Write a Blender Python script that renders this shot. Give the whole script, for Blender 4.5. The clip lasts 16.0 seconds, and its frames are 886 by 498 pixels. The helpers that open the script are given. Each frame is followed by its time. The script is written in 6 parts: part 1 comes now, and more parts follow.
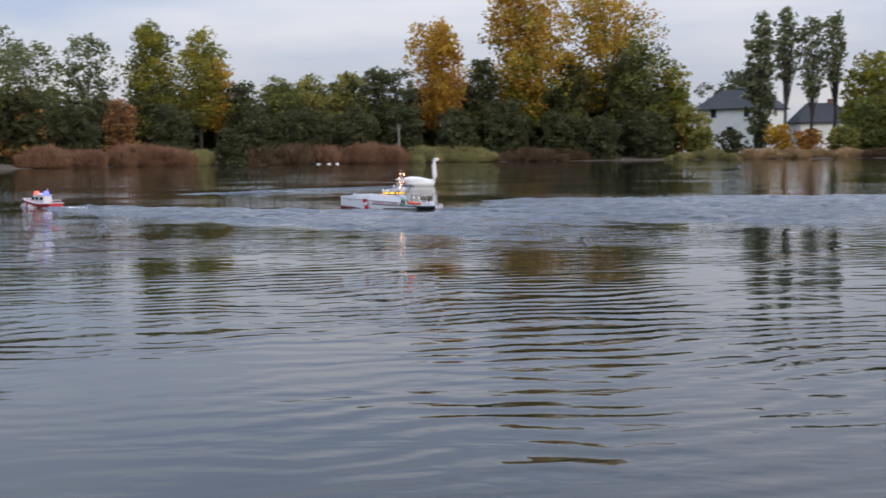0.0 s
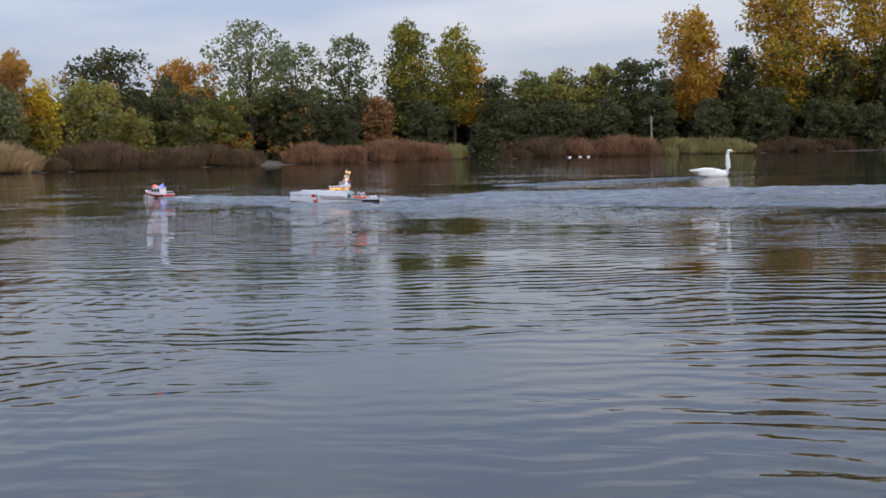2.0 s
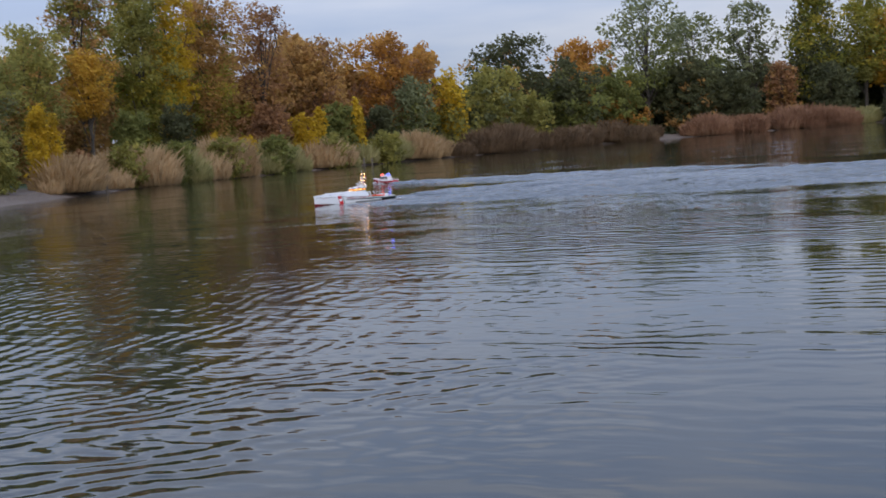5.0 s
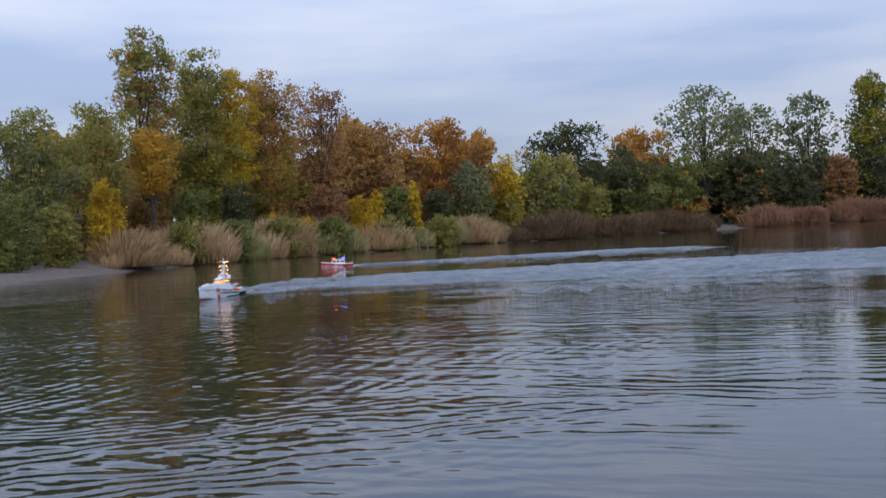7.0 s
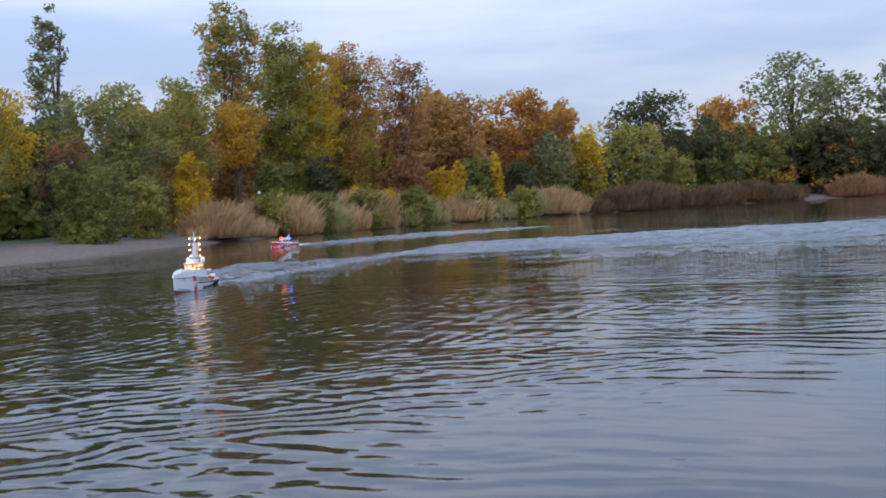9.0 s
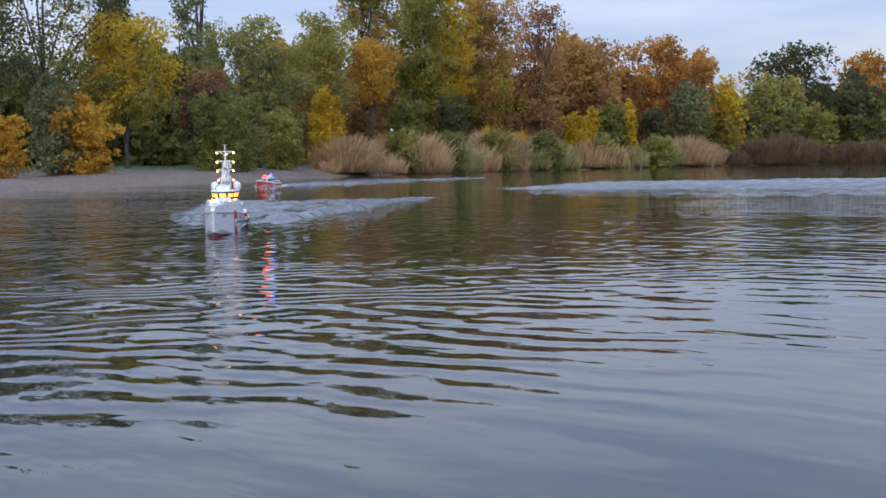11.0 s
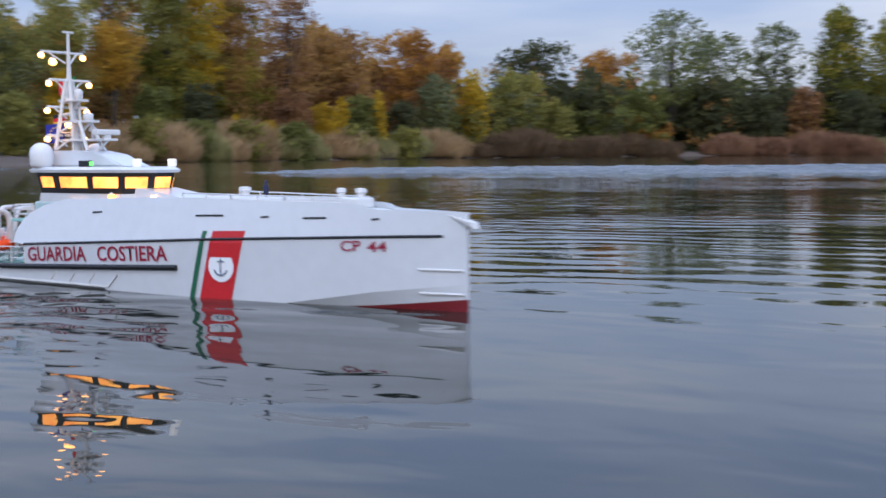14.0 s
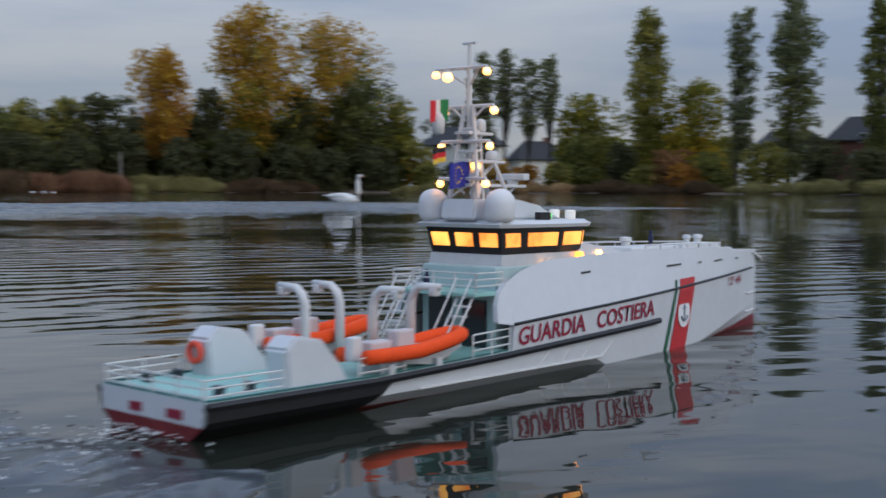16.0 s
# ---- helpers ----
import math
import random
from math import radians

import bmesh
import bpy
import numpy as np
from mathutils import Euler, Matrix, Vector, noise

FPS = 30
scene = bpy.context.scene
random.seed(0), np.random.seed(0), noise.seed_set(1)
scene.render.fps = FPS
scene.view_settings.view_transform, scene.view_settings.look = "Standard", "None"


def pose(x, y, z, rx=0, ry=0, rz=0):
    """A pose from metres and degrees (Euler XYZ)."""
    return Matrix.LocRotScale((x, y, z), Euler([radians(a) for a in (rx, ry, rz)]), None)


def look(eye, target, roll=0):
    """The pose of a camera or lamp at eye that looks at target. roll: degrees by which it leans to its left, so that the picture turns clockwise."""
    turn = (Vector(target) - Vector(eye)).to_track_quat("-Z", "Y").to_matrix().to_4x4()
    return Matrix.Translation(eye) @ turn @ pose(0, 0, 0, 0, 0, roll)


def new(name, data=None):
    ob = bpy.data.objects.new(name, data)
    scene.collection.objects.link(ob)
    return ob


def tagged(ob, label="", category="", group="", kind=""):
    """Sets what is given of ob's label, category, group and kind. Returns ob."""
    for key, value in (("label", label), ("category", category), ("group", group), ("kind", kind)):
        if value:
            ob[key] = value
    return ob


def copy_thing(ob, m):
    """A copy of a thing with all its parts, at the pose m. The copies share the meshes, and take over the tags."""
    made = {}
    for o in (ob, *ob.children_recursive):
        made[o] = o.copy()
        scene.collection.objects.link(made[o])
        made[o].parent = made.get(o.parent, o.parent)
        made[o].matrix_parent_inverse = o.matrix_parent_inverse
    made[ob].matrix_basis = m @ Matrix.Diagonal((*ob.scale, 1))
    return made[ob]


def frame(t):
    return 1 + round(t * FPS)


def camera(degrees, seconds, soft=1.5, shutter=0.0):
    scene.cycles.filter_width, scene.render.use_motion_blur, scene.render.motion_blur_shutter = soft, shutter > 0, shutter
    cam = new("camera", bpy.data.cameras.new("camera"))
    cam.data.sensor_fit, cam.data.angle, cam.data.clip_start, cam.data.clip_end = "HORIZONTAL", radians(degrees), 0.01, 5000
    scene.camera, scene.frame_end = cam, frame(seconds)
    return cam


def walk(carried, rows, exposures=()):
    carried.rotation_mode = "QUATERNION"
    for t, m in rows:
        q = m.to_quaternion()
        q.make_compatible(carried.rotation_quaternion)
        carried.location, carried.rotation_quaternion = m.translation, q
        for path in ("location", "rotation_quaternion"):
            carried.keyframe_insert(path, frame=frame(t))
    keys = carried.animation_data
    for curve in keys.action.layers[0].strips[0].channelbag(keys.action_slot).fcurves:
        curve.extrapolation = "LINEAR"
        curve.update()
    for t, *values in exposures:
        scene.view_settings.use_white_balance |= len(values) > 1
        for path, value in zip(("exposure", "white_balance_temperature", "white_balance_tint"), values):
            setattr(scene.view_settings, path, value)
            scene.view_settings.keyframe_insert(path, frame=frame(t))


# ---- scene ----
cam = camera(41.7, 16.0, soft=1.6, shutter=0.4)
PATH = [
    (0.0, pose(0, 0, 0.882, 85.43, 0.60, 0.01)),
    (0.5, pose(0, 0, 0.917, 85.16, 0.77, 4.25)),
    (1.0, pose(0, 0, 0.931, 85.19, 1.07, 8.12)),
    (1.5, pose(0, 0, 0.923, 85.15, 0.97, 10.74)),
    (2.0, pose(0, 0, 0.913, 85.28, 1.27, 12.30)),
    (2.5, pose(0, 0, 0.950, 85.11, 1.45, 13.38)),
    (3.0, pose(0, 0, 1.012, 84.63, 1.99, 15.46)),
    (3.5, pose(0, 0, 1.059, 84.30, 3.16, 19.62)),
    (4.0, pose(0, 0, 1.079, 84.03, 3.84, 24.58)),
    (4.5, pose(0, 0, 1.086, 84.07, 4.28, 29.21)),
    (7.0, pose(0, 0, 0.805, 89.41, 3.09, 34.42)),
    (7.5, pose(0, 0, 0.781, 89.98, 3.09, 34.03)),
    (8.0, pose(0, 0, 0.777, 89.73, 3.32, 34.51)),
    (8.5, pose(0, 0, 0.754, 88.99, 3.30, 36.21)),
    (9.0, pose(0, 0, 0.696, 88.30, 3.39, 38.46)),
    (9.5, pose(0, 0, 0.596, 87.33, 2.99, 40.71)),
    (10.0, pose(0, 0, 0.533, 86.20, 2.27, 42.56)),
    (12.5, pose(0, 0, 0.396, 86.31, 0.36, 46.09)),
    (13.0, pose(0, 0, 0.371, 85.79, 0.27, 44.58)),
    (13.5, pose(0, 0, 0.334, 85.38, 0.48, 40.18)),
    (14.0, pose(0, 0, 0.315, 85.37, 0.40, 32.64)),
    (14.5, pose(0, 0, 0.313, 85.77, 0.23, 22.41)),
    (15.0, pose(0, 0, 0.330, 86.42, -0.00, 9.94)),
    (15.5, pose(0, 0, 0.343, 87.13, -0.15, -2.58)),
    (16.0, pose(0, 0, 0.362, 87.12, -0.16, -13.30)),
]

EXPOSURE = [(0.0, 0.08, 6950, 14), (3.5, -0.02, 6700, 14), (4.7, -0.02, 6600, 14), (7.0, -0.1, 6300, 14), (7.6, 0.05, 6300, 14), (12.5, 0.22, 6420, 14), (14.0, -0.02, 6150, 14), (14.5, -0.2, 6150, 14), (15.0, -0.44, 6200, 13), (15.6, -0.63, 6400, 10), (16.0, -0.62, 6550, 9)]
walk(cam, PATH, EXPOSURE)

# ---------- light ----------
world = bpy.data.worlds.new("evening_sky")
scene.world = world
world.use_nodes = True
wn, wl = world.node_tree.nodes, world.node_tree.links
wn.clear()
w_out = wn.new("ShaderNodeOutputWorld")
w_bg = wn.new("ShaderNodeBackground")
w_sky = wn.new("ShaderNodeTexSky")
w_sky.sky_type, w_sky.sun_disc = "NISHITA", False
w_sky.sun_elevation, w_sky.sun_rotation = radians(28), radians(141)
w_co = wn.new("ShaderNodeTexCoord")
w_map = wn.new("ShaderNodeMapping")
w_map.inputs["Scale"].default_value = (1.0, 1.0, 6.0)
w_noise = wn.new("ShaderNodeTexNoise")
w_noise.inputs["Scale"].default_value, w_noise.inputs["Detail"].default_value, w_noise.inputs["Roughness"].default_value = 2.2, 5.0, 0.5
w_ramp = wn.new("ShaderNodeValToRGB")
w_ramp.color_ramp.elements[0].position, w_ramp.color_ramp.elements[0].color = 0.40, (3.8, 4.6, 6.1, 1)
w_ramp.color_ramp.elements[1].position, w_ramp.color_ramp.elements[1].color = 0.63, (6.1, 6.4, 7.0, 1)
w_mix = wn.new("ShaderNodeMixRGB")
w_mix.inputs["Fac"].default_value = 0.9
w_bg.inputs["Strength"].default_value = 0.1
wl.new(w_co.outputs["Generated"], w_map.inputs["Vector"])
wl.new(w_map.outputs["Vector"], w_noise.inputs["Vector"])
wl.new(w_noise.outputs["Fac"], w_ramp.inputs["Fac"])
wl.new(w_sky.outputs["Color"], w_mix.inputs["Color1"])
wl.new(w_ramp.outputs["Color"], w_mix.inputs["Color2"])
w_sep, w_up, w_gain = wn.new("ShaderNodeSeparateXYZ"), wn.new("ShaderNodeValToRGB"), wn.new("ShaderNodeMixRGB")
w_up.color_ramp.elements[0].position, w_up.color_ramp.elements[0].color = 0.05, (1.0, 1.0, 1.0, 1)
w_up.color_ramp.elements[1].position, w_up.color_ramp.elements[1].color = 0.7, (2.25, 2.5, 2.95, 1)
w_gain.blend_type, w_gain.inputs["Fac"].default_value = "MULTIPLY", 1.0
wl.new(w_co.outputs["Generated"], w_sep.inputs[0])
wl.new(w_sep.outputs["Z"], w_up.inputs["Fac"])
wl.new(w_mix.outputs["Color"], w_gain.inputs["Color1"])
wl.new(w_up.outputs["Color"], w_gain.inputs["Color2"])
wl.new(w_gain.outputs["Color"], w_bg.inputs["Color"])
wl.new(w_bg.outputs["Background"], w_out.inputs["Surface"])
sun_data = bpy.data.lights.new("sun", "SUN")
sun_data.energy, sun_data.angle, sun_data.color = 1.5, radians(60), (1.0, 0.94, 0.86)
sun = new("sun", sun_data)
sun.matrix_world = look((0, 0, 50), (-26, 32, 28))

# ---------- materials ----------
MATS = {}


def mat(name, color, rough=0.5, metal=0.0, noise_scale=0.0, spread=0.12, bump=0.0, glow=None, glow_power=0.0, second=None):
    """A plain painted or natural surface with grain at two scales."""
    if name in MATS:
        return MATS[name]
    m = bpy.data.materials.new(name)
    m.use_nodes = True
    n, l = m.node_tree.nodes, m.node_tree.links
    b = n["Principled BSDF"]
    b.inputs["Base Color"].default_value = (*color, 1)
    b.inputs["Roughness"].default_value, b.inputs["Metallic"].default_value = rough, metal
    if noise_scale:
        co = n.new("ShaderNodeTexCoord")
        big, small = n.new("ShaderNodeTexNoise"), n.new("ShaderNodeTexNoise")
        big.inputs["Scale"].default_value, small.inputs["Scale"].default_value = noise_scale, noise_scale * 7
        big.inputs["Detail"].default_value = small.inputs["Detail"].default_value = 4
        add = n.new("ShaderNodeMath")
        add.operation = "ADD"
        ramp = n.new("ShaderNodeValToRGB")
        lo = second or tuple(c * (1 - spread) for c in color)
        ramp.color_ramp.elements[0].position, ramp.color_ramp.elements[0].color = 0.75, (*lo, 1)
        ramp.color_ramp.elements[1].position, ramp.color_ramp.elements[1].color = 1.25, (*color, 1)
        half = n.new("ShaderNodeMath")
        half.operation, half.inputs[1].default_value = "MULTIPLY", 0.5
        ramp.color_ramp.elements[0].position, ramp.color_ramp.elements[1].position = 0.4, 0.6
        l.new(co.outputs["Object"], big.inputs["Vector"])
        l.new(co.outputs["Object"], small.inputs["Vector"])
        l.new(big.outputs["Fac"], add.inputs[0])
        l.new(small.outputs["Fac"], add.inputs[1])
        l.new(add.outputs[0], half.inputs[0])
        l.new(half.outputs[0], ramp.inputs["Fac"])
        l.new(ramp.outputs["Color"], b.inputs["Base Color"])
        if bump:
            bp = n.new("ShaderNodeBump")
            bp.inputs["Distance"].default_value = bump
            l.new(small.outputs["Fac"], bp.inputs["Height"])
            l.new(bp.outputs["Normal"], b.inputs["Normal"])
    if glow:
        b.inputs["Emission Color"].default_value = (*glow, 1)
        b.inputs["Emission Strength"].default_value = glow_power
    MATS[name] = m
    return m


def leaf_mat(name, dark, mid, light):
    """Foliage: colour differs leaf by leaf and in drifts over the crown."""
    m = bpy.data.materials.new(name)
    m.use_nodes = True
    n, l = m.node_tree.nodes, m.node_tree.links
    b = n["Principled BSDF"]
    b.inputs["Roughness"].default_value = 0.7
    b.inputs["Specular IOR Level"].default_value = 0.2
    geo, co = n.new("ShaderNodeNewGeometry"), n.new("ShaderNodeTexCoord")
    nz = n.new("ShaderNodeTexNoise")
    nz.inputs["Scale"].default_value, nz.inputs["Detail"].default_value = 0.45, 3
    mx = n.new("ShaderNodeMath")
    mx.operation, mx.inputs[1].default_value = "MULTIPLY", 0.26
    sc = n.new("ShaderNodeMath")
    sc.operation, sc.inputs[1].default_value = "MULTIPLY", 1.1
    ad = n.new("ShaderNodeMath")
    ad.operation = "ADD"
    sb = n.new("ShaderNodeMath")
    sb.operation, sb.inputs[1].default_value = "SUBTRACT", 0.17
    ramp = n.new("ShaderNodeValToRGB")
    ramp.color_ramp.elements[0].color, ramp.color_ramp.elements[1].color = (*dark, 1), (*light, 1)
    ramp.color_ramp.elements[0].position, ramp.color_ramp.elements[1].position = 0.15, 0.9
    e = ramp.color_ramp.elements.new(0.5)
    e.color = (*mid, 1)
    l.new(co.outputs["Object"], nz.inputs["Vector"])
    l.new(geo.outputs["Random Per Island"], mx.inputs[0])
    l.new(nz.outputs["Fac"], sc.inputs[0])
    l.new(mx.outputs[0], ad.inputs[0])
    l.new(sc.outputs[0], ad.inputs[1])
    l.new(ad.outputs[0], sb.inputs[0])
    l.new(sb.outputs[0], ramp.inputs["Fac"])
    l.new(ramp.outputs["Color"], b.inputs["Base Color"])
    tr, mixs = n.new("ShaderNodeBsdfTranslucent"), n.new("ShaderNodeMixShader")
    mixs.inputs["Fac"].default_value = 0.48
    l.new(ramp.outputs["Color"], tr.inputs["Color"])
    l.new(b.outputs["BSDF"], mixs.inputs[1])
    l.new(tr.outputs["BSDF"], mixs.inputs[2])
    l.new(mixs.outputs["Shader"], n["Material Output"].inputs["Surface"])
    MATS[name] = m
    return m


LEAF = {
    "green": leaf_mat("leaf_green", (0.075, 0.086, 0.026), (0.165, 0.174, 0.048), (0.310, 0.312, 0.078)),
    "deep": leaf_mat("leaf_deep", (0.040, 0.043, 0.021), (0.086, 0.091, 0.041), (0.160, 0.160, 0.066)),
    "olive": leaf_mat("leaf_olive", (0.105, 0.105, 0.028), (0.245, 0.230, 0.060), (0.480, 0.395, 0.095)),
    "grey": leaf_mat("leaf_grey", (0.075, 0.086, 0.040), (0.172, 0.186, 0.088), (0.330, 0.345, 0.165)),
    "mixed": leaf_mat("leaf_mixed", (0.065, 0.095, 0.020), (0.218, 0.211, 0.034), (0.568, 0.399, 0.050)),
    "yellow": leaf_mat("leaf_yellow", (0.200, 0.140, 0.016), (0.530, 0.340, 0.026), (0.660, 0.520, 0.038)),
    "gold": leaf_mat("leaf_gold", (0.175, 0.105, 0.020), (0.474, 0.263, 0.035), (0.620, 0.437, 0.056)),
    "orange": leaf_mat("leaf_orange", (0.159, 0.073, 0.020), (0.409, 0.194, 0.040), (0.620, 0.340, 0.060)),
    "brown": leaf_mat("leaf_brown", (0.145, 0.082, 0.035), (0.370, 0.205, 0.066), (0.620, 0.390, 0.110)),
    "russet": leaf_mat("leaf_russet", (0.120, 0.064, 0.038), (0.275, 0.140, 0.064), (0.470, 0.250, 0.100)),
}
REED = {
    "rust": leaf_mat("reed_rust", (0.17, 0.085, 0.050), (0.31, 0.170, 0.100), (0.44, 0.270, 0.160)),
    "straw": leaf_mat("reed_straw", (0.25, 0.165, 0.085), (0.46, 0.315, 0.165), (0.62, 0.455, 0.260)),
    "green": leaf_mat("reed_green", (0.18, 0.165, 0.065), (0.32, 0.290, 0.120), (0.48, 0.415, 0.200)),
    "dim": leaf_mat("reed_dim", (0.090, 0.061, 0.039), (0.165, 0.109, 0.063), (0.255, 0.167, 0.098)),
}
BARK = mat("bark", (0.075, 0.062, 0.05), 0.9, noise_scale=3.0, spread=0.5, bump=0.02)
BIRCH = mat("pale_bark", (0.30, 0.28, 0.24), 0.85, noise_scale=2.0, spread=0.5, bump=0.01)


def water_mat(name, ripple, swell, rough, far, tint):
    """Ruffled water of wakes and bow waves; tint is its base colour."""
    m = bpy.data.materials.new(name)
    m.use_nodes = True
    n, l = m.node_tree.nodes, m.node_tree.links
    b = n["Principled BSDF"]
    b.inputs["Base Color"].default_value = (*tint, 1)
    b.inputs["Roughness"].default_value, b.inputs["IOR"].default_value = rough, 1.333
    co = n.new("ShaderNodeTexCoord")
    heights = []
    # three families of waves: long swell, running ripples, fine chop; patches of calm between them
    for scale, dist, rot, stretch, detail, amp in ((1.0, 0.4, 35, 0.5, 2, swell), (4.8, 0.6, 22, 0.5, 2, ripple), (11.0, 0.4, 34, 0.6, 2, ripple * 0.40)):
        mp = n.new("ShaderNodeMapping")
        mp.inputs["Rotation"].default_value = (0, 0, radians(rot))
        mp.inputs["Scale"].default_value = (1 / stretch, 1, 1)
        mp.vector_type = "TEXTURE"
        nz = n.new("ShaderNodeTexNoise")
        nz.inputs["Scale"].default_value, nz.inputs["Detail"].default_value, nz.inputs["Distortion"].default_value = scale, detail, dist
        ml = n.new("ShaderNodeMath")
        ml.operation, ml.inputs[1].default_value = "MULTIPLY", amp
        l.new(co.outputs["Object"], mp.inputs["Vector"])
        l.new(mp.outputs["Vector"], nz.inputs["Vector"])
        l.new(nz.outputs["Fac"], ml.inputs[0])
        heights.append(ml)
    mp = n.new("ShaderNodeMapping")
    mp.vector_type, mp.inputs["Rotation"].default_value = "TEXTURE", (0, 0, radians(28))
    train, ml = n.new("ShaderNodeTexWave"), n.new("ShaderNodeMath")
    train.bands_direction = "Y"
    train.inputs["Scale"].default_value, train.inputs["Distortion"].default_value = 1.25, 16.0
    train.inputs["Detail"].default_value, train.inputs["Detail Scale"].default_value = 2.0, 0.35
    ml.operation, ml.inputs[1].default_value = "MULTIPLY", ripple * 0.17
    l.new(co.outputs["Object"], mp.inputs["Vector"])
    l.new(mp.outputs["Vector"], train.inputs["Vector"])
    l.new(train.outputs["Fac"], ml.inputs[0])
    both = n.new("ShaderNodeMath")
    both.operation = "ADD"
    l.new(heights[1].outputs[0], both.inputs[0])
    l.new(ml.outputs[0], both.inputs[1])
    heights[1] = both
    patch = n.new("ShaderNodeTexNoise")
    patch.inputs["Scale"].default_value, patch.inputs["Detail"].default_value = 0.2, 2
    pr = n.new("ShaderNodeMapRange")
    pr.inputs["From Min"].default_value, pr.inputs["From Max"].default_value = 0.36, 0.64
    pr.inputs["To Min"].default_value, pr.inputs["To Max"].default_value = 0.2, 1.9
    l.new(co.outputs["Object"], patch.inputs["Vector"])
    l.new(patch.outputs["Fac"], pr.inputs["Value"])
    ln, cr, pm = n.new("ShaderNodeVectorMath"), n.new("ShaderNodeMapRange"), n.new("ShaderNodeMath")
    ln.operation, pm.operation = "LENGTH", "MULTIPLY"
    cr.inputs["From Min"].default_value, cr.inputs["From Max"].default_value = 3.0, 16.0
    cr.inputs["To Min"].default_value, cr.inputs["To Max"].default_value = 1.0, far
    l.new(co.outputs["Object"], ln.inputs[0])
    l.new(ln.outputs["Value"], cr.inputs["Value"])
    nr, nm = n.new("ShaderNodeMapRange"), n.new("ShaderNodeMath")
    nm.operation = "MULTIPLY"
    nr.inputs["From Min"].default_value, nr.inputs["From Max"].default_value = 1.2, 3.0
    nr.inputs["To Min"].default_value, nr.inputs["To Max"].default_value = 0.65, 1.0
    l.new(ln.outputs["Value"], nr.inputs["Value"])
    l.new(cr.outputs["Result"], nm.inputs[0])
    l.new(nr.outputs["Result"], nm.inputs[1])
    l.new(pr.outputs["Result"], pm.inputs[0])
    l.new(nm.outputs[0], pm.inputs[1])
    s1, s2, s3 = n.new("ShaderNodeMath"), n.new("ShaderNodeMath"), n.new("ShaderNodeMath")
    s1.operation = s2.operation = "ADD"
    s3.operation = "MULTIPLY"
    l.new(heights[0].outputs[0], s1.inputs[0])
    l.new(heights[1].outputs[0], s1.inputs[1])
    l.new(s1.outputs[0], s2.inputs[0])
    l.new(heights[2].outputs[0], s2.inputs[1])
    l.new(s2.outputs[0], s3.inputs[0])
    l.new(pm.outputs[0], s3.inputs[1])
    bp = n.new("ShaderNodeBump")
    bp.inputs["Distance"].default_value = 1.0
    l.new(s3.outputs[0], bp.inputs["Height"])
    l.new(bp.outputs["Normal"], b.inputs["Normal"])
    MATS[name] = m
    return m




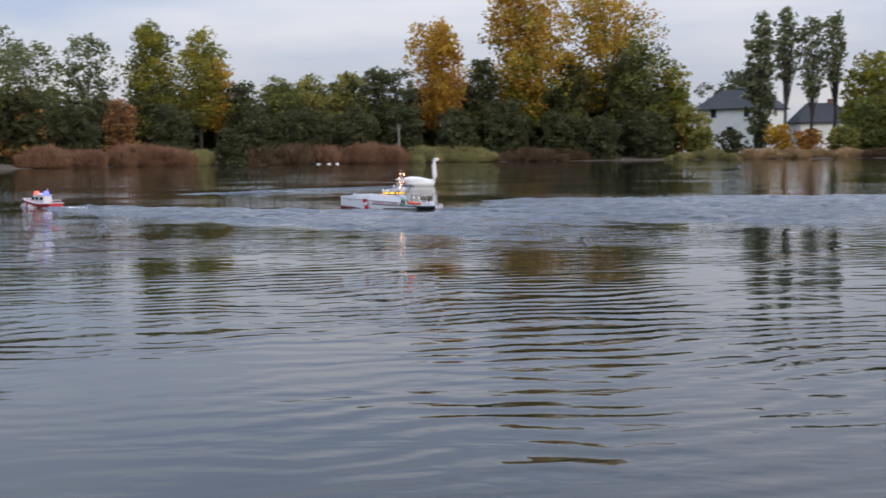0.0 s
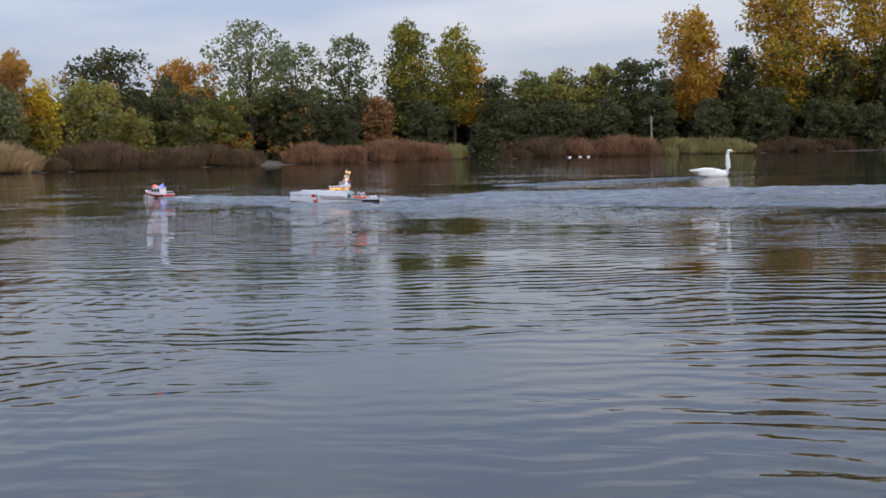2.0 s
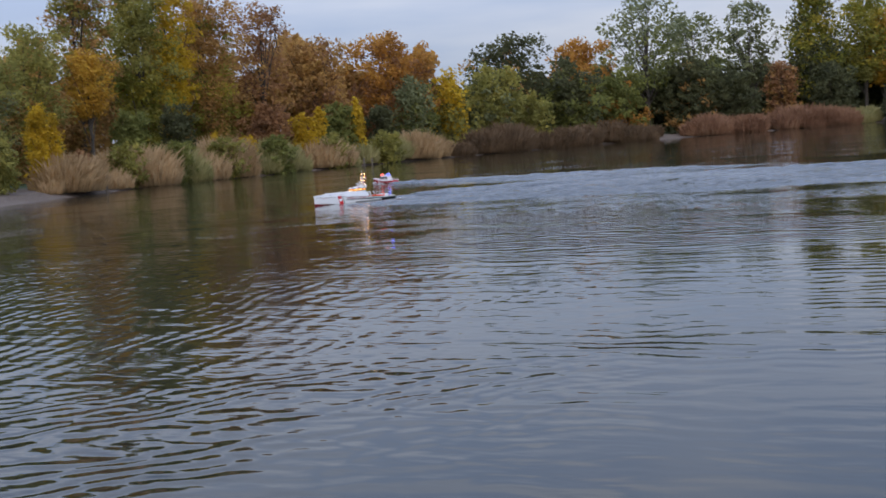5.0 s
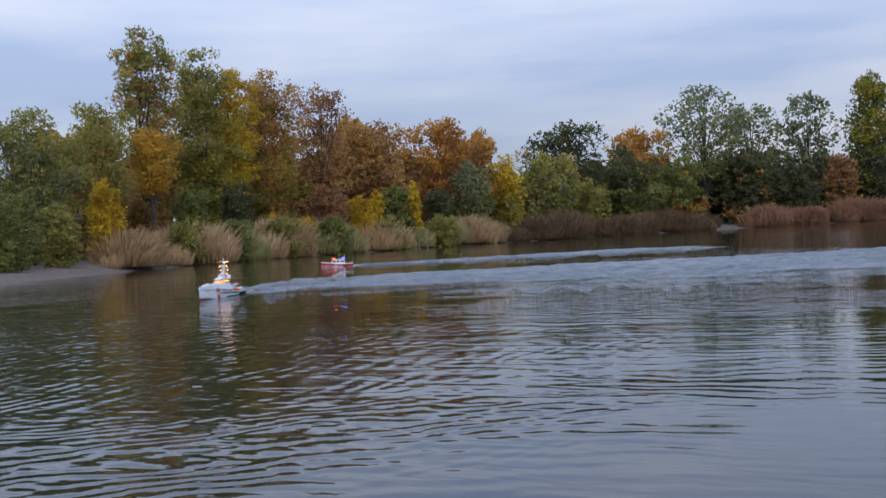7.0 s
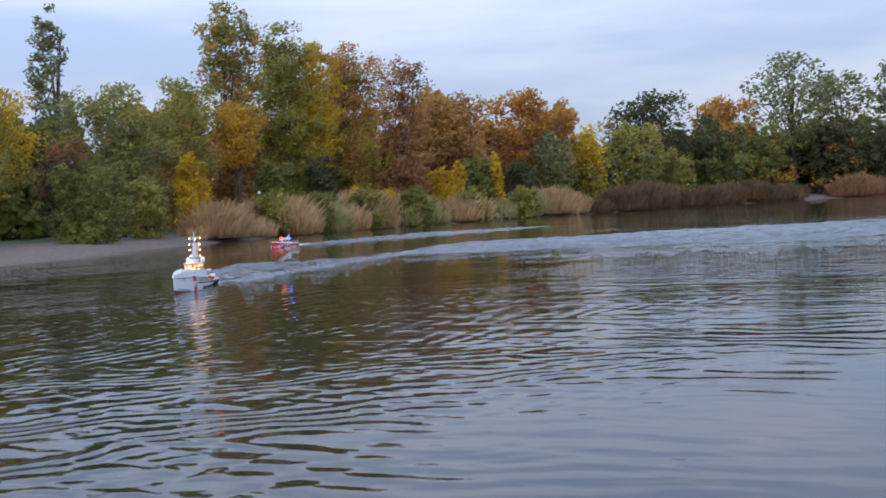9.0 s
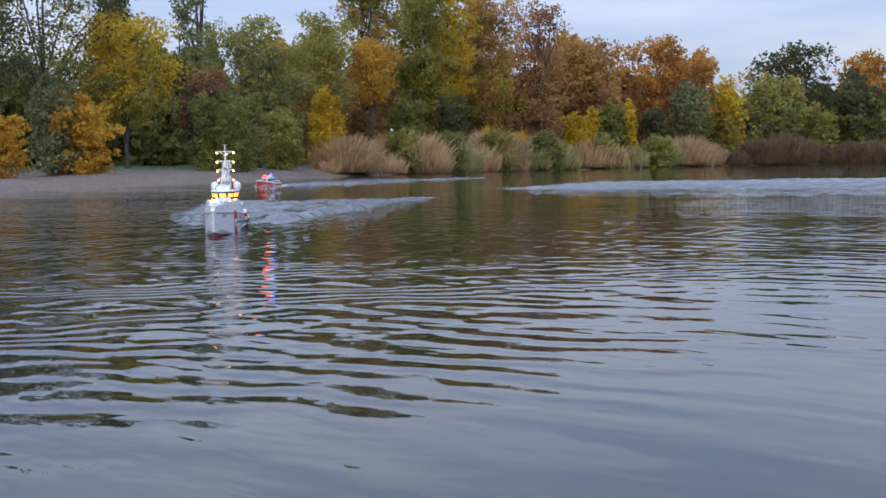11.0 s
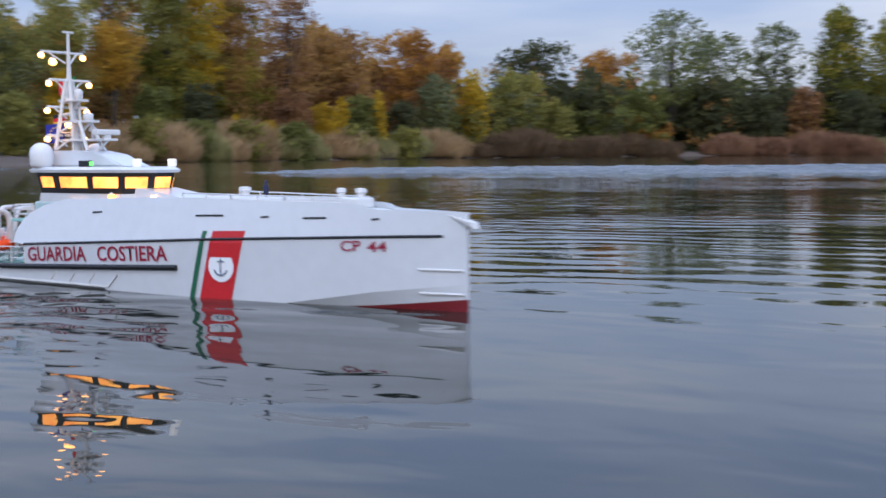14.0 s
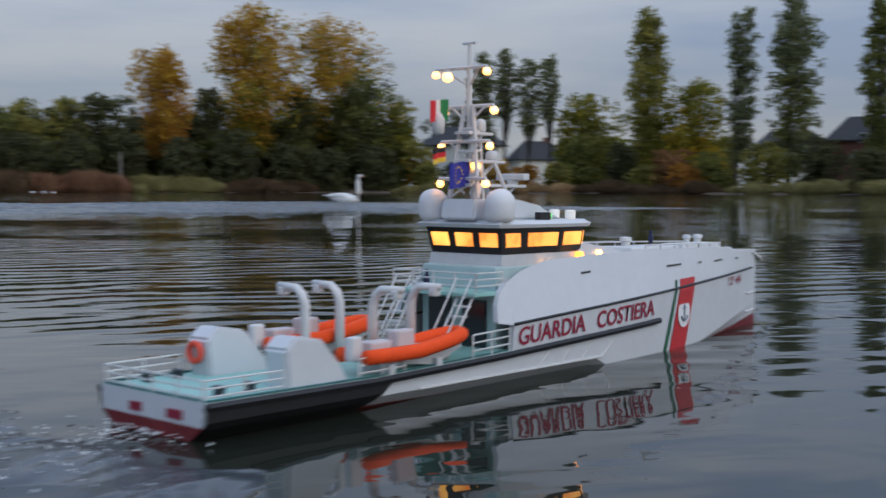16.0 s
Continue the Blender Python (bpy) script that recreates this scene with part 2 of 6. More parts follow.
def lake_mat(name):
    """Calm lake water: low swell, two long-crested trains of ripples in drifting patches, a little chop."""
    m = bpy.data.materials.new(name)
    m.use_nodes = True
    n, l = m.node_tree.nodes, m.node_tree.links
    b = n["Principled BSDF"]
    b.inputs["Base Color"].default_value = (0.016, 0.019, 0.014, 1)
    b.inputs["Roughness"].default_value, b.inputs["IOR"].default_value = 0.008, 1.333
    co, sep = n.new("ShaderNodeTexCoord"), n.new("ShaderNodeSeparateXYZ")
    l.new(co.outputs["Object"], sep.inputs[0])

    def calc(op, a, c):
        q = n.new("ShaderNodeMath")
        q.operation = op
        for sock, v in zip(q.inputs, (a, c)):
            if isinstance(v, (int, float)):
                sock.default_value = v
            else:
                l.new(v, sock)
        return q.outputs[0]

    def span(value, f0, f1, t0, t1):
        q = n.new("ShaderNodeMapRange")
        q.interpolation_type = "SMOOTHSTEP"
        l.new(value, q.inputs["Value"])
        for key, v in (("From Min", f0), ("From Max", f1), ("To Min", t0), ("To Max", t1)):
            q.inputs[key].default_value = v
        return q.outputs["Result"]

    def turned(rot, sx=1.0):
        q = n.new("ShaderNodeMapping")
        q.inputs["Rotation"].default_value = (0, 0, radians(rot))
        q.inputs["Scale"].default_value = (sx, 1, 1)
        l.new(co.outputs["Object"], q.inputs["Vector"])
        return q.outputs["Vector"]

    def cloud(vec, scale, detail, dist=0.0):
        q = n.new("ShaderNodeTexNoise")
        q.inputs["Scale"].default_value, q.inputs["Detail"].default_value, q.inputs["Distortion"].default_value = scale, detail, dist
        l.new(vec, q.inputs["Vector"])
        return q.outputs["Fac"]

    def train(rot, scale, wobble):
        q = n.new("ShaderNodeTexWave")
        q.bands_direction = "Y"
        q.inputs["Scale"].default_value, q.inputs["Distortion"].default_value = scale, wobble
        q.inputs["Detail"].default_value, q.inputs["Detail Scale"].default_value = 2.0, 0.55
        l.new(turned(rot), q.inputs["Vector"])
        return q.outputs["Fac"]

    far = n.new("ShaderNodeVectorMath")
    far.operation = "LENGTH"
    l.new(co.outputs["Object"], far.inputs[0])
    dist = far.outputs["Value"]
    fade = calc("MULTIPLY", span(dist, 1.5, 5.5, NEAR, 1.0), span(dist, 10.0, 34.0, 1.0, FAR))
    west = calc("MULTIPLY", span(sep.outputs["X"], -3.6, -1.8, 1.0, 0.0), span(sep.outputs["Y"], 7.0, 11.0, 1.0, 0.0))
    patch = span(cloud(co.outputs["Object"], 0.23, 2), 0.38, 0.62, 0.12, 1.25)
    patch = calc("MAXIMUM", patch, calc("MULTIPLY", west, 0.85))
    east = calc("SUBTRACT", 1.0, west)
    cove = calc("MULTIPLY", span(sep.outputs["X"], -3.0, -1.5, 1.0, 0.0), span(dist, 4.5, 7.0, 1.0, 0.0))
    west = calc("MULTIPLY", west, calc("SUBTRACT", 1.0, cove))
    rip = calc("ADD", calc("MULTIPLY", train(-14, 1.5, 15.0), calc("MULTIPLY", east, TRAIN)), calc("MULTIPLY", train(66, 1.7, 12.0), calc("MULTIPLY", west, TRAIN * 0.8)))
    rip = calc("ADD", rip, calc("MULTIPLY", train(-60, 1.8, 22.0), calc("MULTIPLY", cove, TRAIN * 0.85)))
    rip = calc("ADD", rip, calc("MULTIPLY", cloud(turned(-55, 0.55), 5.0, 1, 0.5), calc("MULTIPLY", cove, CHOP * 2.0)))
    rip = calc("ADD", rip, calc("MULTIPLY", cloud(turned(-20, 0.45), 4.2, 2, 0.5), CHOP))
    rip = calc("ADD", rip, calc("MULTIPLY", cloud(turned(-30, 0.5), 10.0, 2, 0.4), CHOP * 0.34))
    rip = calc("MULTIPLY", rip, patch)
    rip = calc("ADD", rip, calc("MULTIPLY", cloud(turned(-24, 0.5), 3.4, 2, 0.6), CHOP * 0.5))
    rip = calc("ADD", rip, calc("MULTIPLY", cloud(turned(-12, 0.5), 0.9, 2, 0.4), SWELL))
    high = calc("MULTIPLY", rip, fade)
    bp = n.new("ShaderNodeBump")
    bp.inputs["Distance"].default_value = 1.0
    l.new(high, bp.inputs["Height"])
    l.new(bp.outputs["Normal"], b.inputs["Normal"])
    MATS[name] = m
    return m


TRAIN, CHOP, SWELL, NEAR, FAR = 0.0034, 0.0095, 0.009, 0.8, 0.68
WATER = lake_mat("lake_water")
# wake tint is raised to paint in the sky brightness that ruffled water reflects
WAKE = water_mat("wake_water", 0.080, 0.04, 0.20, 0.95, (0.06, 0.071, 0.08))
WASH = water_mat("wash_water", 0.050, 0.03, 0.12, 0.95, (0.02, 0.024, 0.024))

# ---------- mesh helpers ----------


def part(name, bm, material, parent=None, label="", smooth=False):
    me = bpy.data.meshes.new(name)
    bmesh.ops.recalc_face_normals(bm, faces=bm.faces)
    bm.to_mesh(me)
    bm.free()
    if smooth:
        for p in me.polygons:
            p.use_smooth = True
    me.materials.append(material)
    ob = new(name, me)
    ob.parent = parent
    return tagged(ob, label)


def raw(name, verts, faces, material, parent=None, label=""):
    me = bpy.data.meshes.new(name)
    me.from_pydata(verts, [], faces)
    me.materials.append(material)
    ob = new(name, me)
    ob.parent = parent
    return tagged(ob, label)


def box(bm, x0, x1, y0, y1, z0, z1, bevel=0.0, m=None):
    r = bmesh.ops.create_cube(bm, size=1)
    vs = r["verts"]
    for v in vs:
        v.co = Vector(((x0 + x1) / 2 + v.co.x * (x1 - x0), (y0 + y1) / 2 + v.co.y * (y1 - y0), (z0 + z1) / 2 + v.co.z * (z1 - z0)))
    if m:
        bmesh.ops.transform(bm, matrix=m, verts=vs)
    if bevel:
        es = list({e for v in vs for e in v.link_edges})
        bmesh.ops.bevel(bm, geom=es, offset=bevel, segments=2, affect="EDGES", profile=0.5)


def prism(bm, outline, y0, y1, inset=0.0):
    """A solid from an outline in x, z, from y0 to y1."""
    a = [bm.verts.new((x, y0, z)) for x, z in outline]
    b = [bm.verts.new((x, y1, z)) for x, z in outline]
    k = len(outline)
    bm.faces.new(a)
    bm.faces.new(b[::-1])
    for i in range(k):
        bm.faces.new((a[i], b[i], b[(i + 1) % k], a[(i + 1) % k]))


def tube(bm, pts, r, sides=8, r_end=None):
    """A round bar through the points, tapering from r to r_end."""
    pts = [Vector(p) for p in pts]
    rings = []
    for i, p in enumerate(pts):
        d = (pts[min(i + 1, len(pts) - 1)] - pts[max(i - 1, 0)]).normalized()
        u = d.cross(Vector((0.31, 0.17, 0.93)))
        u = (u if u.length > 0.05 else d.cross(Vector((1, 0, 0)))).normalized()
        w = d.cross(u)
        rr = r if r_end is None else r + (r_end - r) * i / max(1, len(pts) - 1)
        rings.append([bm.verts.new(p + (u * math.cos(6.2832 * k / sides) + w * math.sin(6.2832 * k / sides)) * rr) for k in range(sides)])
    for a, b in zip(rings, rings[1:]):
        for k in range(sides):
            bm.faces.new((a[k], a[(k + 1) % sides], b[(k + 1) % sides], b[k]))
    bm.faces.new(rings[0][::-1])
    bm.faces.new(rings[-1])


def lathe(bm, profile, sides=16, at=(0, 0, 0), turn=None):
    """A turned body from (radius, height) pairs about z."""
    m = Matrix.Translation(at) @ (turn or Matrix())
    rings = []
    for r, z in profile:
        rings.append([bm.verts.new(m @ Vector((r * math.cos(6.2832 * k / sides), r * math.sin(6.2832 * k / sides), z))) for k in range(sides)])
    for a, b in zip(rings, rings[1:]):
        for k in range(sides):
            bm.faces.new((a[k], a[(k + 1) % sides], b[(k + 1) % sides], b[k]))
    bm.faces.new(rings[0][::-1])
    bm.faces.new(rings[-1])


def polar(az, d):
    """The place at a bearing (degrees, to the left of north) and a distance."""
    return -d * math.sin(radians(az)), d * math.cos(radians(az))


# ---------- lake and ground ----------
SHORE_AZ = [-180, -100, -92, -75, -60, -45, -36, -30, -20, -10, 0, 10, 20, 30, 40, 46, 52, 58, 66, 75, 85, 100, 180]
SHORE_D = [0.7, 0.8, 6, 40, 90, 125, 140, 150, 168, 165, 155, 145, 130, 105, 78, 66, 48.5, 36, 28, 21, 9, 0.8, 0.7]
BANK_D = [0.7, 0.8, 6, 40, 90, 125, 140, 150, 168, 165, 155, 145, 130, 105, 78, 66, 52, 42, 34, 26, 10, 0.8, 0.7]


def shore(az):
    return float(np.interp(az, SHORE_AZ, SHORE_D))


def bank(az):
    """Where the planted bank begins behind the shore."""
    return float(np.interp(az, SHORE_AZ, BANK_D))


def ground_height(az, d):
    s = d - shore(az)
    if s < 0:
        return max(-1.2, s * 0.12)
    far = min(1.0, shore(az) / 60.0)
    return 0.10 * min(s, 4) * (0.4 + 0.6 * far) + 0.02 * min(max(s - 4, 0), 30) + 0.12 * noise.noise((az * 0.6, s * 0.3, 0)) * min(1, s) * min(1, max(0, shore(az) - 3) / 5)


def build_ground():
    az_steps = 360
    offs = [-30, -12, -5, -2, -0.8, 0, 0.4, 1, 2, 3.5, 6, 10, 18, 30, 60, 150, 500, 1800]
    verts, faces = [], []
    for i in range(az_steps):
        az = -180 + i
        sd = shore(az)
        for o in offs:
            d = max(0.02 + (o + 30) * 0.002, sd + o) if o < 0 else sd + o + (0.35 * noise.noise((az * 0.35, 3, 1)) * min(1, sd / 20) if o < 20 else 0)
            x, y = polar(az, d)
            verts.append((x, y, ground_height(az, d)))
    k = len(offs)
    for i in range(az_steps):
        j = (i + 1) % az_steps
        for o in range(k - 1):
            faces.append((i * k + o, i * k + o + 1, j * k + o + 1, j * k + o))
    m = bpy.data.materials.new("bank_soil")
    m.use_nodes = True
    n, l = m.node_tree.nodes, m.node_tree.links
    b = n["Principled BSDF"]
    b.inputs["Roughness"].default_value = 0.95
    co, sep = n.new("ShaderNodeTexCoord"), n.new("ShaderNodeSeparateXYZ")
    n1, n2 = n.new("ShaderNodeTexNoise"), n.new("ShaderNodeTexNoise")
    n1.inputs["Scale"].default_value, n2.inputs["Scale"].default_value = 0.5, 9
    n1.inputs["Detail"].default_value = n2.inputs["Detail"].default_value = 5
    sand, grass, mix = n.new("ShaderNodeValToRGB"), n.new("ShaderNodeValToRGB"), n.new("ShaderNodeMixRGB")
    sand.color_ramp.elements[0].color, sand.color_ramp.elements[1].color = (0.065, 0.047, 0.035, 1), (0.165, 0.122, 0.092, 1)
    grass.color_ramp.elements[0].color, grass.color_ramp.elements[1].color = (0.02, 0.035, 0.012, 1), (0.07, 0.11, 0.03, 1)
    for r in (sand, grass):
        r.color_ramp.elements[0].position, r.color_ramp.elements[1].position = 0.3, 0.7
    add, mr = n.new("ShaderNodeMath"), n.new("ShaderNodeMapRange")
    add.operation = "MULTIPLY_ADD"
    add.inputs[1].default_value = 0.25
    mr.inputs["From Min"].default_value, mr.inputs["From Max"].default_value = 0.58, 0.72
    l.new(co.outputs["Object"], sep.inputs[0])
    for t in (n1, n2):
        l.new(co.outputs["Object"], t.inputs["Vector"])
    l.new(n1.outputs["Fac"], add.inputs[0])
    l.new(sep.outputs["Z"], add.inputs[2])
    l.new(add.outputs[0], mr.inputs["Value"])
    l.new(n2.outputs["Fac"], sand.inputs["Fac"])
    l.new(n2.outputs["Fac"], grass.inputs["Fac"])
    l.new(mr.outputs["Result"], mix.inputs["Fac"])
    l.new(sand.outputs["Color"], mix.inputs["Color1"])
    l.new(grass.outputs["Color"], mix.inputs["Color2"])
    l.new(mix.outputs["Color"], b.inputs["Base Color"])
    ob = raw("ground", verts, faces, m)
    tagged(ob, "grassy lake bank with a narrow sandy beach", "ground", kind="structure")
    return ob


build_ground()
lake = raw("water", [(-400, -30, 0), (300, -30, 0), (300, 330, 0), (-400, 330, 0)], [(0, 1, 2, 3)], WATER)
tagged(lake, "dark rippled lake water mirroring trees and sky", "water", kind="structure")

# ---------- trees ----------


def leaf_cloud(rng, centres, radii, count, size, flat=0.75):
    """Small leaf sprays scattered round the centres: verts and faces."""
    k = len(centres)
    w = radii ** 2
    pick = rng.choice(k, count, p=w / w.sum())
    off = rng.normal(size=(count, 3))
    off /= np.linalg.norm(off, axis=1)[:, None] + 1e-9
    off *= (rng.random(count) ** 0.45)[:, None] * radii[pick][:, None]
    off[:, 2] *= flat
    c = centres[pick] + off
    u = rng.normal(size=(count, 3))
    u /= np.linalg.norm(u, axis=1)[:, None]
    v = np.cross(u, rng.normal(size=(count, 3)))
    v /= np.linalg.norm(v, axis=1)[:, None] + 1e-9
    s = size * (0.6 + 0.8 * rng.random(count))[:, None]
    u, v = u * s, v * s * 0.62
    quad = np.stack([c - u, c - v * 0.9 + u * 0.1, c + u, c + v], axis=1).reshape(-1, 3)
    return quad, np.arange(count * 4).reshape(-1, 4)


def crown_centres(rng, shape, half, low, top, k):
    h = top - low
    t = rng.random(k)
    if shape in ("column", "round", "spire", "bush"):
        # several upright sub-crowns of their own height round the stem
        m = {"column": 5, "round": 8, "spire": 6, "bush": 9}[shape]
        share = np.ones(m)
        share[0] = 2.4
        i = rng.choice(m, k, p=share / share.sum())
        turn = rng.random(m) * 6.2832
        reach = half * (0.25 + 0.45 * rng.random(m))
        reach[0] = 0.05 * half
        tall = 1 - (0.20 if shape == "column" else 0.26) * rng.random(m) * (0.4 + 0.6 * reach / (0.75 * half))
        tall[0] = 1.0
        wide = half * (0.44 + 0.22 * rng.random(m)) * {"spire": 0.5, "column": 1.2, "round": 1.05, "bush": 0.85}[shape]
        if shape == "bush":
            env = wide[i] * np.sqrt(np.clip(1.02 - t ** 2.4, 0.03, 1))
        elif shape == "round":
            env = wide[i] * np.sqrt(np.clip(1 - (1.75 * t - 0.85) ** 2, 0.03, 1))
        else:
            env = wide[i] * np.minimum(1, 0.35 + 1.6 * t) * np.sqrt(np.clip(1.02 - t ** 2.2, 0.02, 1))
        a, rr = rng.random(k) * 6.2832, np.sqrt(0.1 + 0.9 * rng.random(k))
        out = reach[i] * (0.55 + 0.45 * t)
        return np.stack([np.cos(turn[i]) * out + np.cos(a) * env * rr, np.sin(turn[i]) * out + np.sin(a) * env * rr, low + t * h * tall[i]], axis=1)
    if shape == "cone":
        env = half * np.clip(1.05 - t, 0.05, 1)
    else:
        env = half * np.sqrt(np.clip(1 - (2 * t - 1.05) ** 2, 0.05, 1)) * (0.75 + 0.5 * rng.random(k))
    a = rng.random(k) * 6.2832
    rr = env * np.sqrt(0.12 + 0.88 * rng.random(k))
    lump = 1 + 0.22 * np.sin(3 * a + rng.random() * 6) * np.sin(5 * t + rng.random() * 6)
    return np.stack([np.cos(a) * rr * lump, np.sin(a) * rr * lump, low + t * h], axis=1)


def tree(name, az, d, width, top_deg, leaf, shape="round", low=0.12, dense=1.0, seed=0, label="", leaf2=None, share2=0.3, bark=None, airy=0.0, category="tree"):
    """A tree at a bearing and distance; width and top as seen from the jetty, in degrees."""
    rng = np.random.default_rng(seed + int(az * 10) + 1000)
    x, y = polar(az, d)
    z0 = ground_height(az, d) - 0.05
    top = d * math.tan(radians(top_deg)) + 0.8 - z0
    half = d * math.tan(radians(width / 2)) * (1.42 if shape == "column" else 1.12)
    base = new(name)
    base.location = (x, y, z0)
    tagged(base, label, category)
    low_z = top * low
    k = max(18, int(380 * (1 - 0.5 * airy)))
    cen = crown_centres(rng, shape, half * 0.9, low_z, top * 0.97, k)
    rad = (0.135 if airy < 0.3 else 0.115) * min(half * 1.5, top * 0.5) * (0.5 + 1.0 * rng.random(k))
    # trunk and limbs
    bm = bmesh.new()
    r0 = max(0.05, 0.016 * top)
    lean = rng.normal(size=2) * 0.02 * top
    spine = [(lean[0] * s * s, lean[1] * s * s, top * 0.86 * s) for s in (0, 0.12, 0.3, 0.5, 0.75, 1)]
    tube(bm, spine, r0, 7, r0 * 0.15)
    limbs = min(k, 12 if airy < 0.3 else 26)
    for i in range(limbs):
        c = cen[i]
        s = float(np.clip((c[2] / top) * (0.45 + 0.2 * rng.random()), 0.08, 0.8))
        p0 = Vector((lean[0] * s * s, lean[1] * s * s, top * 0.86 * s))
        p2 = Vector(c)
        mid = p0.lerp(p2, 0.5) + Vector((0, 0, 0.06 * (p2 - p0).length)) + Vector(rng.normal(size=3)) * 0.04 * (p2 - p0).length
        tube(bm, (p0, mid, p2), r0 * 0.36, 5, r0 * 0.07)
    part("trunk", bm, bark or BARK, base)
    size = (0.0018 * d * (0.9 + 0.2 * rng.random()) + 0.022) * (0.78 if az < 38 else 0.62)
    area = max(half * 2 * (top - low_z), 1.0)
    count = int(min(21000 if az < 38 else 30000, dense * (1 - 0.6 * airy) * 3.0 * area / size ** 2))
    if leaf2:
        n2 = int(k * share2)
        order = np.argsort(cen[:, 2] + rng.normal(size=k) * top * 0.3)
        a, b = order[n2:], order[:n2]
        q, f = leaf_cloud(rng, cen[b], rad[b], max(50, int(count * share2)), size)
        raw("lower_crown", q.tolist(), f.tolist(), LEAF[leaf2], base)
        q, f = leaf_cloud(rng, cen[a], rad[a], int(count * (1 - share2)), size)
        raw("crown", q.tolist(), f.tolist(), LEAF[leaf], base)
    else:
        q, f = leaf_cloud(rng, cen, rad, count, size)
        raw("crown", q.tolist(), f.tolist(), LEAF[leaf], base)
    return base


def reeds(az0, az1, back, height, kind, seed, label, dense=1.0, name="reed_bed"):
    """A bed of reeds along the shore: tufts of thin blades that lean outwards."""
    rng = np.random.default_rng(seed)
    d0 = bank((az0 + az1) / 2)
    length = d0 * radians(abs(az1 - az0))
    tufts = max(7, int(length * back * 0.42))
    ta = min(az0, az1) + abs(az1 - az0) * (np.arange(tufts) + rng.random(tufts)) / tufts
    ts = np.interp(ta, SHORE_AZ, BANK_D) + (rng.random(tufts) - 0.1) * back
    edge = np.clip(np.minimum(ta - min(az0, az1), max(az0, az1) - ta) / (0.15 * abs(az1 - az0)), 0.45, 1) ** 0.5
    th = height * edge * (0.45 + 0.70 * rng.random(tufts))
    tr = (0.55 + 0.35 * rng.random(tufts)) * th
    count = int(min(17000, tufts * 900 * dense))
    pick = rng.choice(tufts, count, p=tr ** 2 / (tr ** 2).sum())
    r = np.sqrt(rng.random(count))
    a0 = rng.random(count) * 6.2832
    x = -ts[pick] * np.sin(np.radians(ta[pick])) + r * tr[pick] * np.cos(a0)
    y = ts[pick] * np.cos(np.radians(ta[pick])) + r * tr[pick] * np.sin(a0)
    h = th[pick] * np.sqrt(1.08 - r * r) * (0.5 + 0.5 * rng.random(count) ** 1.2)
    w = (0.006 + 0.00026 * d0) * (0.7 + 0.6 * rng.random(count))
    a = rng.random(count) * 6.2832
    dx, dy = np.cos(a), np.sin(a)
    lean = (0.05 + 0.42 * r) * h
    bx, by = np.cos(a0) * lean + rng.normal(size=count) * 0.16 * h, np.sin(a0) * lean + rng.normal(size=count) * 0.16 * h
    z = np.array([max(0.0, ground_height(a1, d1)) for a1, d1 in zip(ta, ts)])[pick] - 0.08
    p0 = np.stack([x, y, z], 1)
    p2 = np.stack([x + dx * w * 1.9 + bx * 0.62, y + dy * w * 1.9 + by * 0.62, z + h * 0.8], 1)
    p3 = np.stack([x + bx, y + by, z + h], 1)
    p4 = np.stack([x - dx * w * 1.9 + bx * 0.55, y - dy * w * 1.9 + by * 0.55, z + h * 0.74], 1)
    q = np.stack([p0, p2, p3, p4], 1).reshape(-1, 3)
    ob = raw(name, q.tolist(), np.arange(count * 4).reshape(-1, 4).tolist(), REED[kind])
    return tagged(ob, label, "reeds", kind="stuff")


def woods(az0, az1, back, top_deg, leaf, seed, label):
    """The further wood behind the bank trees: a long ragged mass of leaf sprays."""
    rng = np.random.default_rng(seed)
    mid = (az0 + az1) / 2
    d = bank(mid) + back
    k = int(abs(az1 - az0) * 26)
    az = az0 + (az1 - az0) * rng.random(k)
    dd = np.interp(az, SHORE_AZ, BANK_D) + back + rng.random(k) * 6
    top = dd * np.tan(np.radians(top_deg * (0.8 + 0.2 * np.sin(az * 1.7 + seed) * np.sin(az * 0.6)))) + 0.5
    z = top * rng.random(k) ** 0.8
    cen = np.stack([-dd * np.sin(np.radians(az)), dd * np.cos(np.radians(az)), z], 1)
    rad = 0.011 * d * (0.7 + 0.6 * rng.random(k))
    q, f = leaf_cloud(rng, cen, rad, int(k * 34), 0.0042 * d + 0.05, 0.9)
    ob = raw("woods", q.tolist(), f.tolist(), LEAF[leaf])
    return tagged(ob, label, "woods", kind="stuff")

